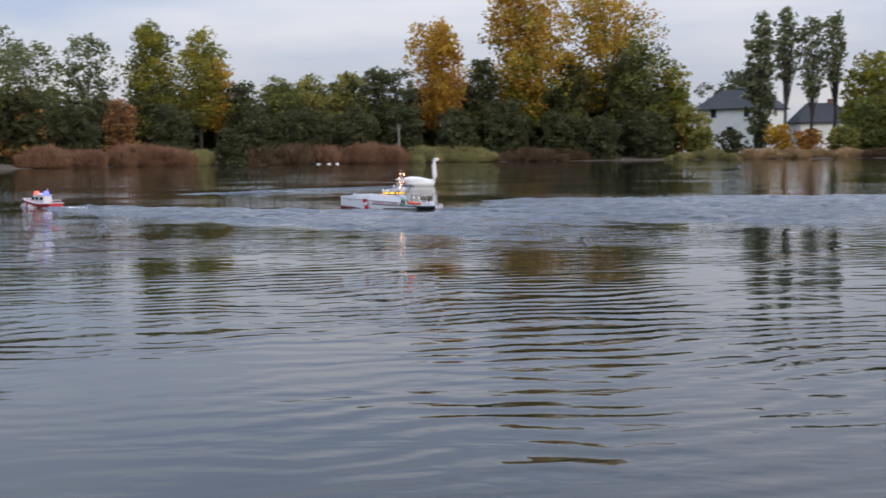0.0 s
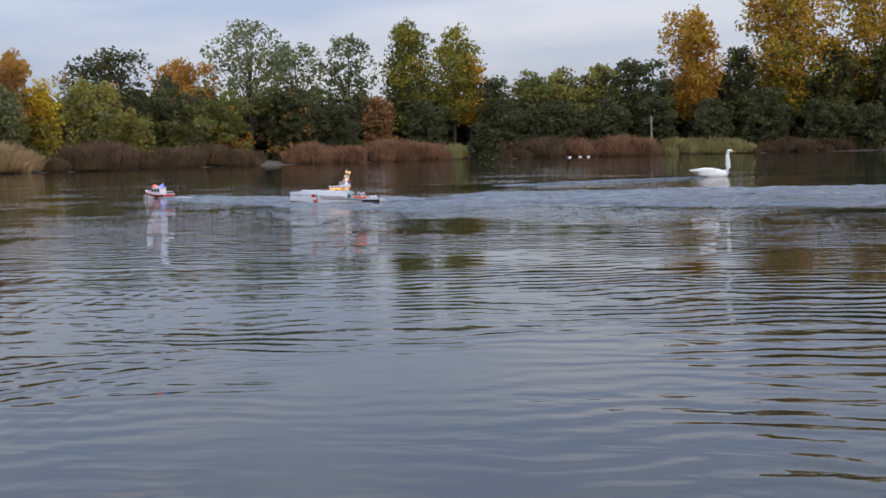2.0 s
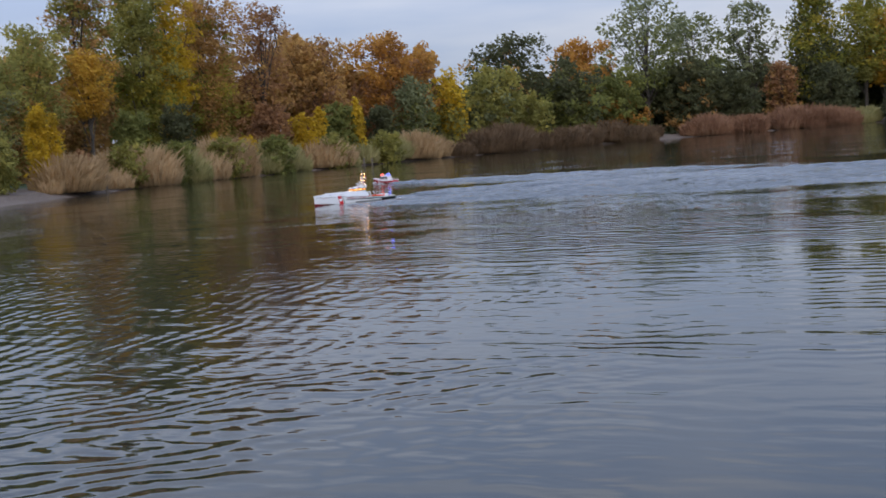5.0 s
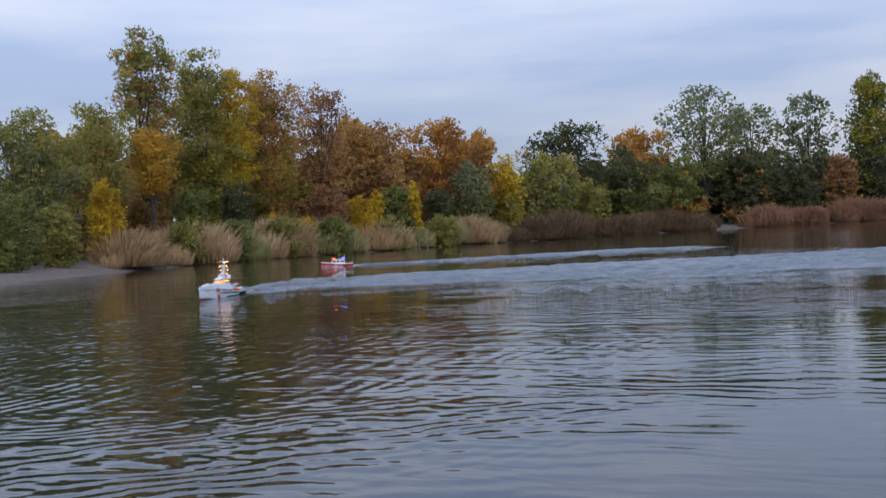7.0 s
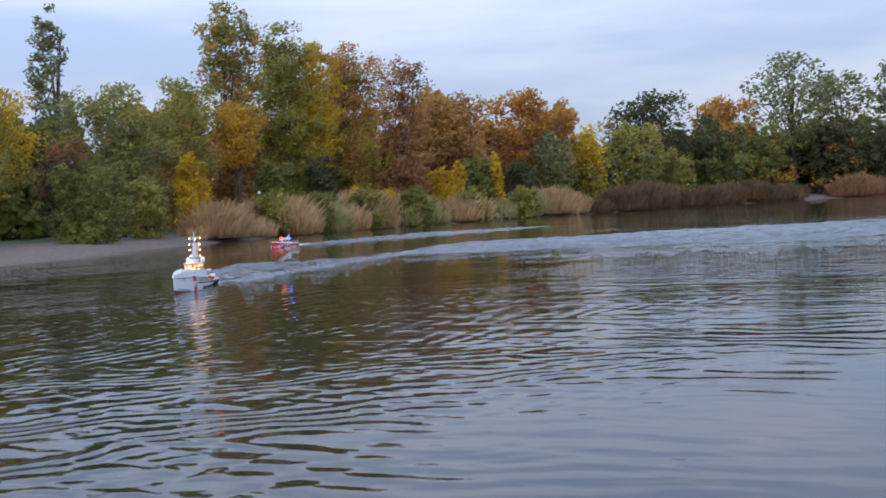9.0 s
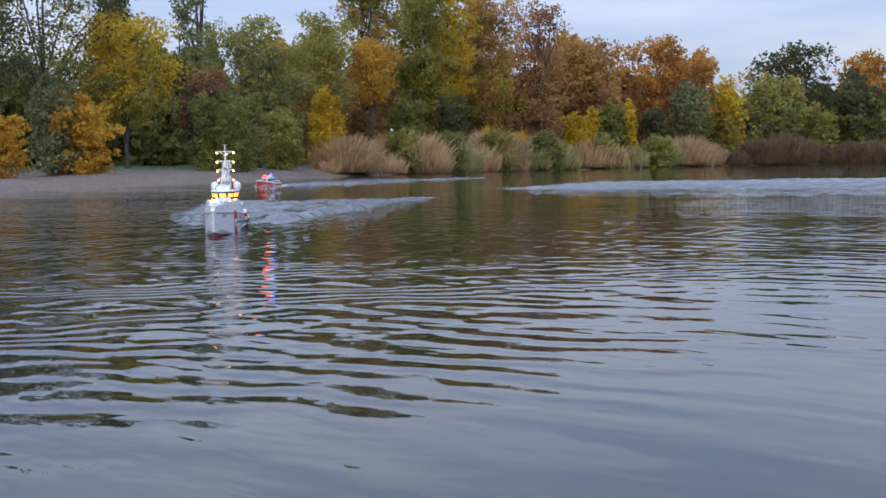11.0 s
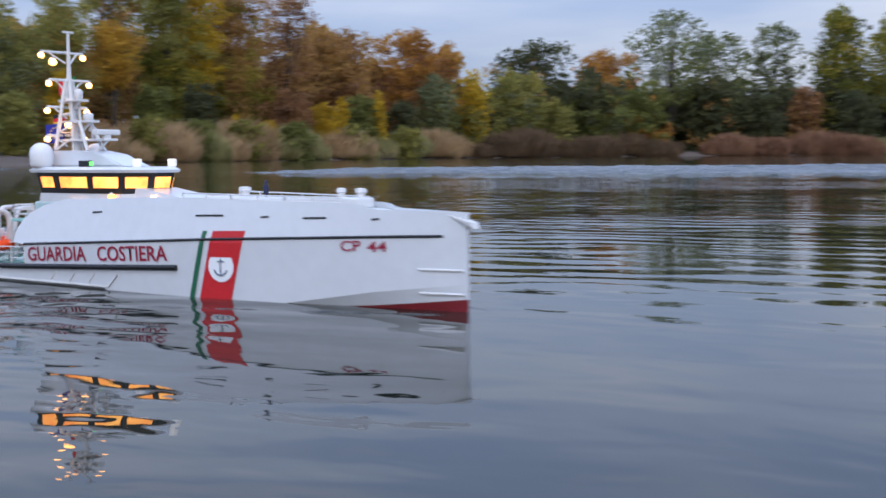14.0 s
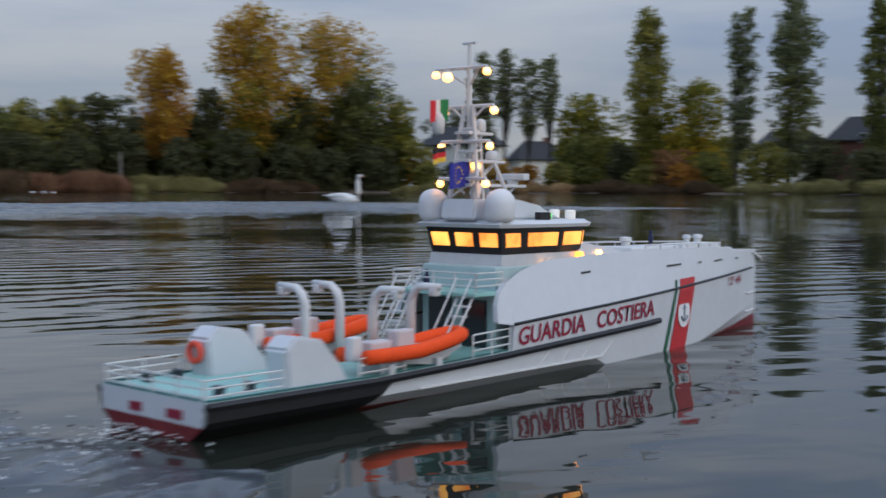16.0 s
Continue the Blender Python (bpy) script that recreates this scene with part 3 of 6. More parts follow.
# bearing, metres behind the shore line, width, top, leaf, shape, lowest leaves, density, second leaf, share, airiness, label
TREES = [
    ("tree", 67.5, 8, 5.4, 10.5, "deep", "spread", 0.2, 0.9, None, 0, 0.5, "large dark tree with thin autumn crown beside the beach"),
    ("tree", 63.6, 12, 6.5, 10.4, "deep", "spread", 0.3, 0.6, "olive", 0.4, 0.6, "half-bare dark tree with spreading limbs behind the beach"),
    ("tree", 60.4, 22, 3.4, 9.2, "deep", "cone", 0.15, 1.0, None, 0, 0.0, "dark conifer behind the beach"),
    ("tree", 60.0, 9, 5.2, 7.2, "yellow", "round", 0.3, 0.8, "olive", 0.4, 0.15, "yellow-green autumn tree behind the lawn"),
    ("tree", 56.6, 18, 1.7, 10.8, "grey", "column", 0.12, 0.7, None, 0, 0.35, "tall slim poplar with thin grey-green leaves"),
    ("tree", 56.2, 8, 3.0, 4.6, "russet", "round", 0.1, 0.9, "deep", 0.5, 0.1, "dark russet shrub tree on the bank"),
    ("tree", 53.8, 9, 4.2, 7.0, "olive", "round", 0.06, 1.0, "grey", 0.5, 0.25, "broad olive and grey-green tree on the bank"),
    ("tree", 51.2, 12, 3.6, 7.2, "olive", "round", 0.1, 1.0, "brown", 0.35, 0.2, "olive and brown tree on the bank"),
    ("tree", 48.7, 12, 2.9, 10.7, "olive", "round", 0.15, 1.0, "brown", 0.55, 0.1, "tall brown and green autumn tree"),
    ("tree", 48.3, 7, 2.3, 6.0, "gold", "round", 0.5, 0.9, None, 0, 0.1, "slim tree with orange-gold leaves on the bank"),
    ("tree", 45.9, 11, 3.4, 10.0, "olive", "round", 0.12, 1.0, "mixed", 0.4, 0.1, "tall green tree turning yellow"),
    ("tree", 44.3, 10, 1.6, 8.8, "yellow", "column", 0.3, 0.9, None, 0, 0.1, "slim bright yellow tree"),
    ("tree", 42.8, 11, 3.4, 8.6, "brown", "round", 0.15, 0.9, "mixed", 0.3, 0.15, "tall rust-brown autumn tree"),
    ("tree", 40.2, 12, 3.0, 7.8, "russet", "round", 0.2, 0.7, "brown", 0.4, 0.45, "half-bare russet tree on the bank"),
    ("tree", 37.5, 12, 3.8, 6.0, "brown", "round", 0.12, 1.0, "russet", 0.4, 0.0, "dense rust-brown tree on the bank"),
    ("tree", 34.3, 12, 4.2, 5.9, "orange", "round", 0.15, 1.0, "russet", 0.45, 0.0, "rounded orange-brown tree on the bank"),
    ("tree", 33.0, 6, 2.2, 3.7, "grey", "bush", 0.02, 1.0, "green", 0.4, 0.0, "grey-green willow bush by the water"),
    ("tree", 31.2, 7, 2.1, 3.9, "yellow", "bush", 0.03, 1.0, "olive", 0.5, 0.0, "yellow shrub tree by the water"),
    ("tree", 29.3, 7, 3.0, 3.9, "olive", "bush", 0.03, 1.0, "grey", 0.3, 0.0, "olive willow by the water"),
    ("tree", 28.3, 16, 3.6, 5.2, "deep", "round", 0.15, 1.0, "brown", 0.25, 0.0, "dark green domed tree"),
    ("tree", 24.9, 16, 3.2, 4.8, "orange", "round", 0.2, 1.0, "olive", 0.3, 0.0, "orange-brown tree behind the willows"),
    ("tree", 25.4, 8, 3.9, 3.9, "deep", "bush", 0.03, 1.0, "green", 0.5, 0.0, "dark grey-green willow by the water"),
    ("tree", 21.6, 12, 3.4, 6.6, "grey", "spread", 0.32, 0.7, "green", 0.3, 0.4, "tall airy tree with pale green leaves"),
    ("tree", 19.4, 12, 2.6, 5.4, "grey", "spread", 0.3, 0.7, "green", 0.4, 0.35, "airy pale green tree"),
    ("tree", 22.6, 7, 3.2, 3.3, "green", "bush", 0.03, 1.0, "orange", 0.3, 0.0, "green shrub with autumn leaves"),
    ("tree", 19.6, 7, 3.2, 3.5, "deep", "bush", 0.03, 1.0, "brown", 0.2, 0.0, "dark shrub by the water"),
    ("tree", 16.8, 13, 2.5, 5.9, "grey", "spread", 0.35, 0.75, "deep", 0.35, 0.3, "slim airy green tree"),
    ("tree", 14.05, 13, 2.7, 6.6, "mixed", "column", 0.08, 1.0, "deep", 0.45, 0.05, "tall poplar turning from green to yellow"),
    ("tree", 11.7, 13, 2.5, 6.1, "mixed", "column", 0.3, 0.9, "olive", 0.4, 0.15, "poplar with yellow and green leaves"),
    ("tree", 10.9, 12, 1.5, 4.9, "gold", "column", 0.3, 0.8, None, 0, 0.1, "small golden poplar on the bank"),
    ("tree", 15.4, 7, 1.9, 2.9, "russet", "bush", 0.05, 0.9, "brown", 0.4, 0.0, "russet shrub by the water"),
    ("tree", 9.8, 10, 2.4, 3.8, "deep", "round", 0.05, 1.0, "green", 0.3, 0.0, "dark green tree in a row"),
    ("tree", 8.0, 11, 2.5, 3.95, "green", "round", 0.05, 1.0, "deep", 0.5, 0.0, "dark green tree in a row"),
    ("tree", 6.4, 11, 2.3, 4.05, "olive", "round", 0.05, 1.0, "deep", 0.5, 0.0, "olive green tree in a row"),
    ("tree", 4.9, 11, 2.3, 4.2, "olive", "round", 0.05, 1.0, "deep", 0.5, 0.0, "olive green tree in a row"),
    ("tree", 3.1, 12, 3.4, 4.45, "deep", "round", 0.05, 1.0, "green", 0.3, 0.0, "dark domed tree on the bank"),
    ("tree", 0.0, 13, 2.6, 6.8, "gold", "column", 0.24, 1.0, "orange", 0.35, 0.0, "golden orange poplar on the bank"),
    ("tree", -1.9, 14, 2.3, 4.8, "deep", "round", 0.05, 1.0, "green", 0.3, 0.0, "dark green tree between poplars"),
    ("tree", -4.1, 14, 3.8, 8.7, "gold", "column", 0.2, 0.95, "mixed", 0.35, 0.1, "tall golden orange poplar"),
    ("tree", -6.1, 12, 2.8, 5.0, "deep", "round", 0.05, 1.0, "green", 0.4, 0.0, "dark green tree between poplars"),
    ("tree", -8.1, 14, 4.7, 8.1, "gold", "round", 0.28, 0.9, "mixed", 0.4, 0.15, "broad golden poplar with green lower branches"),
    ("tree", -9.2, 9, 3.4, 5.4, "green", "round", 0.05, 1.0, "deep", 0.6, 0.0, "green tree in front of a golden poplar"),
    ("tree", -11.0, 10, 1.9, 4.6, "mixed", "round", 0.05, 1.0, "green", 0.5, 0.0, "small tree with green and gold leaves"),
    ("tree", -12.0, 8, 2.0, 2.4, "olive", "bush", 0.03, 1.0, "gold", 0.3, 0.0, "olive shrub by the water"),
    ("tree", -14.0, 55, 3.8, 3.9, "deep", "round", 0.1, 1.0, None, 0, 0.0, "dark tree behind the white house"),
    ("tree", -15.2, 14, 1.25, 6.8, "grey", "column", 0.06, 1.0, "deep", 0.4, 0.1, "slim dark poplar on the bank"),
    ("tree", -16.3, 16, 1.25, 6.9, "grey", "column", 0.5, 0.8, None, 0, 0.4, "slim poplar with a bare stem"),
    ("tree", -17.5, 15, 1.5, 6.4, "grey", "column", 0.42, 0.7, None, 0, 0.5, "slim half-bare poplar on the bank"),
    ("tree", -18.5, 16, 1.3, 6.6, "grey", "column", 0.5, 0.7, None, 0, 0.5, "slim half-bare poplar on the bank"),
    ("tree", -20.3, 14, 3.2, 4.6, "mixed", "round", 0.1, 1.0, "olive", 0.5, 0.0, "yellow-green tree by the water"),
    ("tree", -23.2, 14, 2.4, 8.6, "olive", "column", 0.06, 1.0, "mixed", 0.4, 0.0, "tall dense poplar turning yellow"),
    ("tree", -25.7, 15, 3.2, 5.1, "mixed", "round", 0.1, 1.0, "yellow", 0.4, 0.0, "yellow-leaved tree beside the poplars"),
    ("tree", -27.4, 14, 1.6, 8.9, "grey", "column", 0.15, 0.8, None, 0, 0.25, "tall slim poplar with thin leaves"),
    ("tree", -29.8, 14, 2.1, 9.3, "grey", "column", 0.08, 1.0, "green", 0.3, 0.1, "tall slim green poplar"),
    ("tree", -33.7, 15, 1.7, 9.1, "green", "column", 0.1, 1.0, None, 0, 0.1, "tall slim dark poplar"),
    ("tree", -36.5, 15, 2.5, 7.0, "green", "round", 0.1, 1.0, None, 0, 0.1, "green tree on the bank"),
]
SHRUBS = [
    (65.8, 1, 3.0, 2.3, "gold"), (62.0, 1.5, 4.0, 3.2, "gold"), (63.4, 2.5, 2.6, 4.0, "grey"), (55.2, 2, 3.8, 3.4, "green"), (52.8, 2, 2.6, 2.6, "olive"),
    (50.6, 1.5, 2.5, 3.2, "yellow"), (46.8, 4, 2.4, 3.0, "green"), (44.5, 5, 2.2, 3.2, "deep"), (42.6, 4, 1.0, 1.5, "yellow"), (41.0, 4, 1.0, 1.3, "yellow"),
    (49.0, 0.5, 2.0, 1.3, "russet"), (46.9, 0.5, 2.2, 1.5, "olive"), (44.7, 0.3, 2.2, 1.5, "green"), (42.1, 0.3, 2.2, 1.45, "olive"), (39.9, 0.2, 2.2, 1.35, "green"), (37.0, 0.2, 2.2, 1.25, "olive"), (34.6, 0.2, 2.2, 1.2, "olive"),
    (40.2, 5, 3.0, 2.9, "russet"), (38.4, 3, 1.4, 2.0, "yellow"), (37.5, 3, 0.9, 2.3, "yellow"), (35.7, 3, 1.5, 2.5, "yellow"), (36.6, 5, 2.2, 2.7, "green"), (34.6, 5, 2.0, 2.4, "deep"),
    (27.2, 4, 2.6, 2.5, "olive"), (17.6, 5, 2.6, 2.7, "deep"), (13.2, 5, 2.6, 2.7, "deep"), (10.4, -1, 1.9, 1.5, "deep"), (8.9, 4, 2.6, 2.4, "deep"), (6.6, 4, 2.6, 2.5, "deep"), (4.2, 4, 2.6, 2.5, "deep"),
    (1.8, 5, 2.6, 2.6, "deep"), (-0.6, 5, 2.8, 2.4, "deep"), (-3.2, 5, 3.0, 2.8, "deep"), (-5.6, 4, 2.8, 2.2, "deep"), (-7.6, 3, 2.6, 1.9, "deep"), (-10.2, 3, 2.4, 2.0, "deep"), (-12.6, 4, 1.6, 1.3, "olive"), (-13.9, 5, 1.8, 1.15, "deep"),
    (-16.2, 5, 1.6, 1.4, "gold"), (-17.4, 4, 1.8, 1.1, "orange"), (-18.9, 5, 2.0, 1.3, "olive"), (-19.9, 8, 2.2, 2.6, "green"), (-21.8, 7, 2.4, 2.2, "deep"), (-24.2, 6, 2.6, 1.9, "russet"),
    (-26.4, 6, 2.6, 1.7, "green"), (-28.8, 6, 2.8, 2.2, "olive"), (-31.2, 6, 3.2, 2.5, "deep"), (-33.8, 5, 3.0, 1.9, "deep"), (-36.2, 5, 3.0, 1.9, "green"), (-23.0, 3, 2.2, 1.1, "olive"), (-25.3, 3, 2.2, 1.2, "orange"),
]
SHRUB_LABEL = {"gold": "orange-gold autumn shrub on the bank", "grey": "grey-green willow shrub on the bank", "green": "green shrub on the lake bank", "olive": "olive green shrub on the lake bank",
               "yellow": "bright yellow autumn shrub on the bank", "deep": "dark green shrub under the trees", "russet": "dark russet shrub under the trees", "orange": "orange autumn shrub by the water"}
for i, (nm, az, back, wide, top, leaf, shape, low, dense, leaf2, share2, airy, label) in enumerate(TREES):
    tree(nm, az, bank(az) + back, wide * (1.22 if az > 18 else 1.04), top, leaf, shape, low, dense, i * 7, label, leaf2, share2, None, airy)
for i, (az, back, wide, top, leaf) in enumerate(SHRUBS):
    tree("shrub", az, bank(az) + back, wide * 1.15, top * (1.12 if leaf == "yellow" else 1.0), leaf, "spire" if leaf == "yellow" else "bush", 0.02, 1.0, 500 + i * 3, SHRUB_LABEL[leaf], category="shrub")

REED_BEDS = [
    (50.6, 48.2, 3, 2.0, "straw"), (48.2, 45.6, 4, 2.21, "straw"), (45.6, 43.6, 4, 2.3, "green"), (43.6, 41.4, 4, 2.38, "straw"), (41.4, 39.0, 4, 2.29, "green"), (39.0, 36.4, 4, 2.29, "straw"),
    (36.4, 34.0, 4, 2.38, "green"), (34.0, 31.4, 4, 2.38, "straw"), (31.4, 26.5, 4, 2.7, "dim"), (26.5, 21.3, 4, 2.2, "dim"), (19.9, 15.9, 4, 2.4, "rust"), (15.6, 14.3, 3, 2.6, "rust"),
    (14.2, 12.7, 3, 2.8, "rust"), (12.5, 11.3, 3, 1.9, "green"), (9.6, 6.6, 4, 2.6, "dim"), (6.4, 1.9, 4, 2.6, "rust"), (1.6, -2.4, 4, 2.4, "green"), (-2.4, -7.0, 4, 2.0, "dim"), (-10.8, -14.0, 3, 1.6, "green"),
    (-14.0, -20.0, 3, 1.7, "straw"), (-20.0, -27.0, 3, 1.9, "dim"), (-27.0, -37.0, 3, 1.8, "green"),
]
REED_LABEL = {"straw": "pale straw-coloured reeds at the water's edge", "green": "greenish reeds and grasses at the water's edge", "dim": "dull brown reeds at the water's edge", "rust": "rust-brown reeds at the water's edge"}
for i, (a0, a1, back, hh, kind) in enumerate(REED_BEDS):
    reeds(a0, a1, back, hh, kind, 40 + i, REED_LABEL[kind])

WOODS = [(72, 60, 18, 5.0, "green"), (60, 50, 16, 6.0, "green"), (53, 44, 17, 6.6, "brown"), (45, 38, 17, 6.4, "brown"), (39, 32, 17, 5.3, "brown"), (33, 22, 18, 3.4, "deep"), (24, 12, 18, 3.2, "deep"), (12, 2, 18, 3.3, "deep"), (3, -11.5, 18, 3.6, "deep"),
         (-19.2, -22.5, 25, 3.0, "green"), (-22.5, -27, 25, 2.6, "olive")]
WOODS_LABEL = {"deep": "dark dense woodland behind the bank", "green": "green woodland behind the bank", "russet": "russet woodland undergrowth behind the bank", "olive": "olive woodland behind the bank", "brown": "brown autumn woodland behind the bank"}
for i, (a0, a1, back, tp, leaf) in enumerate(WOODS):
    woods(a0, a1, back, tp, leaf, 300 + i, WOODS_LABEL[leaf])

# ---------- the coast guard model boat ----------
U = 0.36
WHITE = mat("white_hull_paint", (0.60, 0.625, 0.65), 0.28, noise_scale=5, spread=0.05)
WHITE2 = mat("white_fittings", (0.64, 0.64, 0.63), 0.4, noise_scale=12, spread=0.06)
GREY = mat("light_grey_superstructure", (0.55, 0.57, 0.58), 0.4, noise_scale=8, spread=0.08)
BLACK = mat("black_rubber", (0.012, 0.012, 0.013), 0.5, noise_scale=20, spread=0.4)
RED = mat("red_antifouling", (0.20, 0.015, 0.02), 0.45, noise_scale=10, spread=0.25)
STRIPE = mat("red_stripe_paint", (0.55, 0.02, 0.025), 0.35, noise_scale=15, spread=0.1)
GREEN = mat("green_stripe_paint", (0.015, 0.12, 0.06), 0.35, noise_scale=15, spread=0.1)
TEXT_RED = mat("dark_red_lettering", (0.29, 0.012, 0.04), 0.4, noise_scale=20, spread=0.1)
DECK = mat("turquoise_deck_paint", (0.29, 0.55, 0.50), 0.55, noise_scale=9, spread=0.12)
TEAL = mat("dark_teal_paint", (0.03, 0.12, 0.12), 0.5, noise_scale=12, spread=0.2)
ORANGE = mat("orange_rubber", (0.90, 0.075, 0.003), 0.8, noise_scale=14, spread=0.1)
NAVY = mat("navy_cloth", (0.02, 0.025, 0.07), 0.8, noise_scale=30, spread=0.3)
DARK = mat("dark_glass_door", (0.02, 0.03, 0.035), 0.15)
GLOW_WIN = mat("lit_window", (0.5, 0.25, 0.08), 0.3, glow=(1.0, 0.36, 0.05), glow_power=2.7)
gn, gl = GLOW_WIN.node_tree.nodes, GLOW_WIN.node_tree.links
g_co, g_nz, g_rp = gn.new("ShaderNodeTexCoord"), gn.new("ShaderNodeTexNoise"), gn.new("ShaderNodeValToRGB")
g_nz.inputs["Scale"].default_value, g_nz.inputs["Detail"].default_value = 16, 3
g_rp.color_ramp.elements[0].position, g_rp.color_ramp.elements[0].color = 0.35, (0.75, 0.20, 0.025, 1)
g_rp.color_ramp.elements[1].position, g_rp.color_ramp.elements[1].color = 0.65, (1.0, 0.52, 0.10, 1)
gl.new(g_co.outputs["Object"], g_nz.inputs["Vector"])
gl.new(g_nz.outputs["Fac"], g_rp.inputs["Fac"])
gl.new(g_rp.outputs["Color"], gn["Principled BSDF"].inputs["Emission Color"])
GLOW_WARM = mat("warm_bulb", (1, 0.9, 0.7), 0.3, glow=(1.0, 0.40, 0.07), glow_power=9.5)
GLOW_ORANGE = mat("orange_lamp", (1, 0.5, 0.1), 0.3, glow=(1.0, 0.30, 0.03), glow_power=6.5)
BLUE_FLAG = mat("blue_flag_cloth", (0.02, 0.03, 0.30), 0.8, noise_scale=25, spread=0.15)
GOLD = mat("gold_yellow_cloth", (0.75, 0.5, 0.05), 0.7)
CLOTH_RED = mat("red_flag_cloth", (0.6, 0.02, 0.03), 0.8)
CLOTH_WHITE = mat("white_flag_cloth", (0.75, 0.75, 0.74), 0.8)
CLOTH_GREEN = mat("green_flag_cloth", (0.02, 0.2, 0.06), 0.8)
CLOTH_BLACK = mat("black_flag_cloth", (0.015, 0.015, 0.015), 0.8)

HB_X = [-5.6, -5.5, -5.0, -4.2, -3.4, -2.6, -2.2, -1.8, -1.5, -1.0, -0.75, -0.47, -0.2, -0.06, 0.0]
HB_Y = [0.378, 0.380, 0.380, 0.376, 0.37, 0.368, 0.36, 0.336, 0.298, 0.222, 0.178, 0.124, 0.060, 0.024, 0.010]
STERN = -5.46


def half_beam(x):
    return float(np.interp(x, HB_X, HB_Y))


def knuckle(x):
    return float(np.interp(x, [-5.42, -3.6, -1.7, -0.5, 0], [0.30, 0.30, 0.40, 0.445, 0.46]))


def sheer(x):
    return float(np.interp(x, [-3.7, -3.48, -3.32, -3.1, -2.2, -0.66, -0.58, 0], [0.43, 0.52, 0.585, 0.625, 0.65, 0.63, 0.60, 0.59]))


def strake(x):
    return float(np.interp(x, [-5.46, -4.5, -3.6, -1.97], [0.126, 0.122, 0.145, 0.212]))


def boot(x):
    return float(np.interp(x, [-5.6, -4.9, -4.0, -1.5, -1.2, -0.57, 0], [0.050, 0.010, -0.010, -0.012, 0.002, 0.045, 0.105]))


def chine(x):
    """The edge under which the hull turns in towards the waterline."""
    return float(np.interp(x, [-5.6, -2.64, -2.52, -1.7, -1.2, -0.57, 0], [0.050, 0.050, -0.03, -0.03, 0.025, 0.125, 0.19]))


def side_y(x, z):
    """The half breadth of the hull at a height: flared a little, leaning in above the knuckle."""
    k = knuckle(x)
    b = half_beam(x)
    if z <= k:
        c = chine(x)
        hollow = min(1.0, max(0.0, (c - z) / 0.2))
        return b * (0.93 + 0.07 * min(1, max(0, z) / k)) * (1 - 0.75 * hollow)
    return b * (1 - 0.16 * (z - k) / 0.22)


def bpart(name, bm, material, parent, label="", smooth=False):
    for v in bm.verts:
        v.co *= U
    return part(name, bm, material, parent, label, smooth)


def loft(bm, xs, levels):
    """Both sides of the hull between height curves, closed over at the ends."""
    for s in (-1, 1):
        rows = [[bm.verts.new((x, s * side_y(x, f(x)), f(x))) for f in levels] for x in xs]
        for a, b in zip(rows, rows[1:]):
            for i in range(len(levels) - 1):
                bm.faces.new((a[i], b[i], b[i + 1], a[i + 1]) if s < 0 else (a[i], a[i + 1], b[i + 1], b[i]))


def decal(bm, pts_uv, s, out=0.006):
    """A flat outline (x, z) laid on the hull side s, split finely along x so that it follows the curve."""
    (x0, z0), (x1, z1), (x2, z2), (x3, z3) = pts_uv
    k = 12
    grid = []
    for i in range(k + 1):
        t = i / k
        row = []
        for j in range(7):
            q = j / 6
            x = (x0 + (x1 - x0) * t) * (1 - q) + (x3 + (x2 - x3) * t) * q
            z = (z0 + (z1 - z0) * t) * (1 - q) + (z3 + (z2 - z3) * t) * q
            row.append(bm.verts.new((x, s * (side_y(x, z) + out), z)))
        grid.append(row)
    for a, b in zip(grid, grid[1:]):
        for j in range(6):
            bm.faces.new((a[j], b[j], b[j + 1], a[j + 1]))


def lettering(text, x0, x1, z0, z1, height, s, material, parent, label):
    """Painted letters on the hull side, from x0 to x1 with the foot of the line rising from z0 to z1."""
    cu = bpy.data.curves.new("letters", "FONT")
    cu.body, cu.resolution_u, cu.offset = text, 3, 0.014
    tmp = bpy.data.objects.new("letters", cu)
    scene.collection.objects.link(tmp)
    dg = bpy.context.evaluated_depsgraph_get()
    me = bpy.data.meshes.new_from_object(tmp.evaluated_get(dg))
    bpy.data.objects.remove(tmp)
    co = np.array([v.co[:] for v in me.vertices])
    lo, hi = co.min(axis=0), co.max(axis=0)
    for v in me.vertices:
        a = (v.co.x - lo[0]) / (hi[0] - lo[0])
        if s > 0:
            a = 1 - a
        x = x0 + (x1 - x0) * a
        z = z0 + (z1 - z0) * a + (v.co.y - lo[1]) / (hi[1] - lo[1]) * height
        v.co = Vector((x, s * (side_y(x, z) + 0.007), z)) * U
    me.materials.clear()
    me.materials.append(material)
    ob = new("lettering", me)
    ob.parent = parent
    return tagged(ob, label)


def ring(bm, centre, normal_turn, big, small, n=24, k=8):
    m = Matrix.Translation(centre) @ normal_turn
    rows = []
    for i in range(n):
        a = 6.2832 * i / n
        rows.append([bm.verts.new(m @ Vector(((big + small * math.cos(6.2832 * j / k)) * math.cos(a), (big + small * math.cos(6.2832 * j / k)) * math.sin(a), small * math.sin(6.2832 * j / k)))) for j in range(k)])
    for i in range(n):
        for j in range(k):
            bm.faces.new((rows[i][j], rows[(i + 1) % n][j], rows[(i + 1) % n][(j + 1) % k], rows[i][(j + 1) % k]))


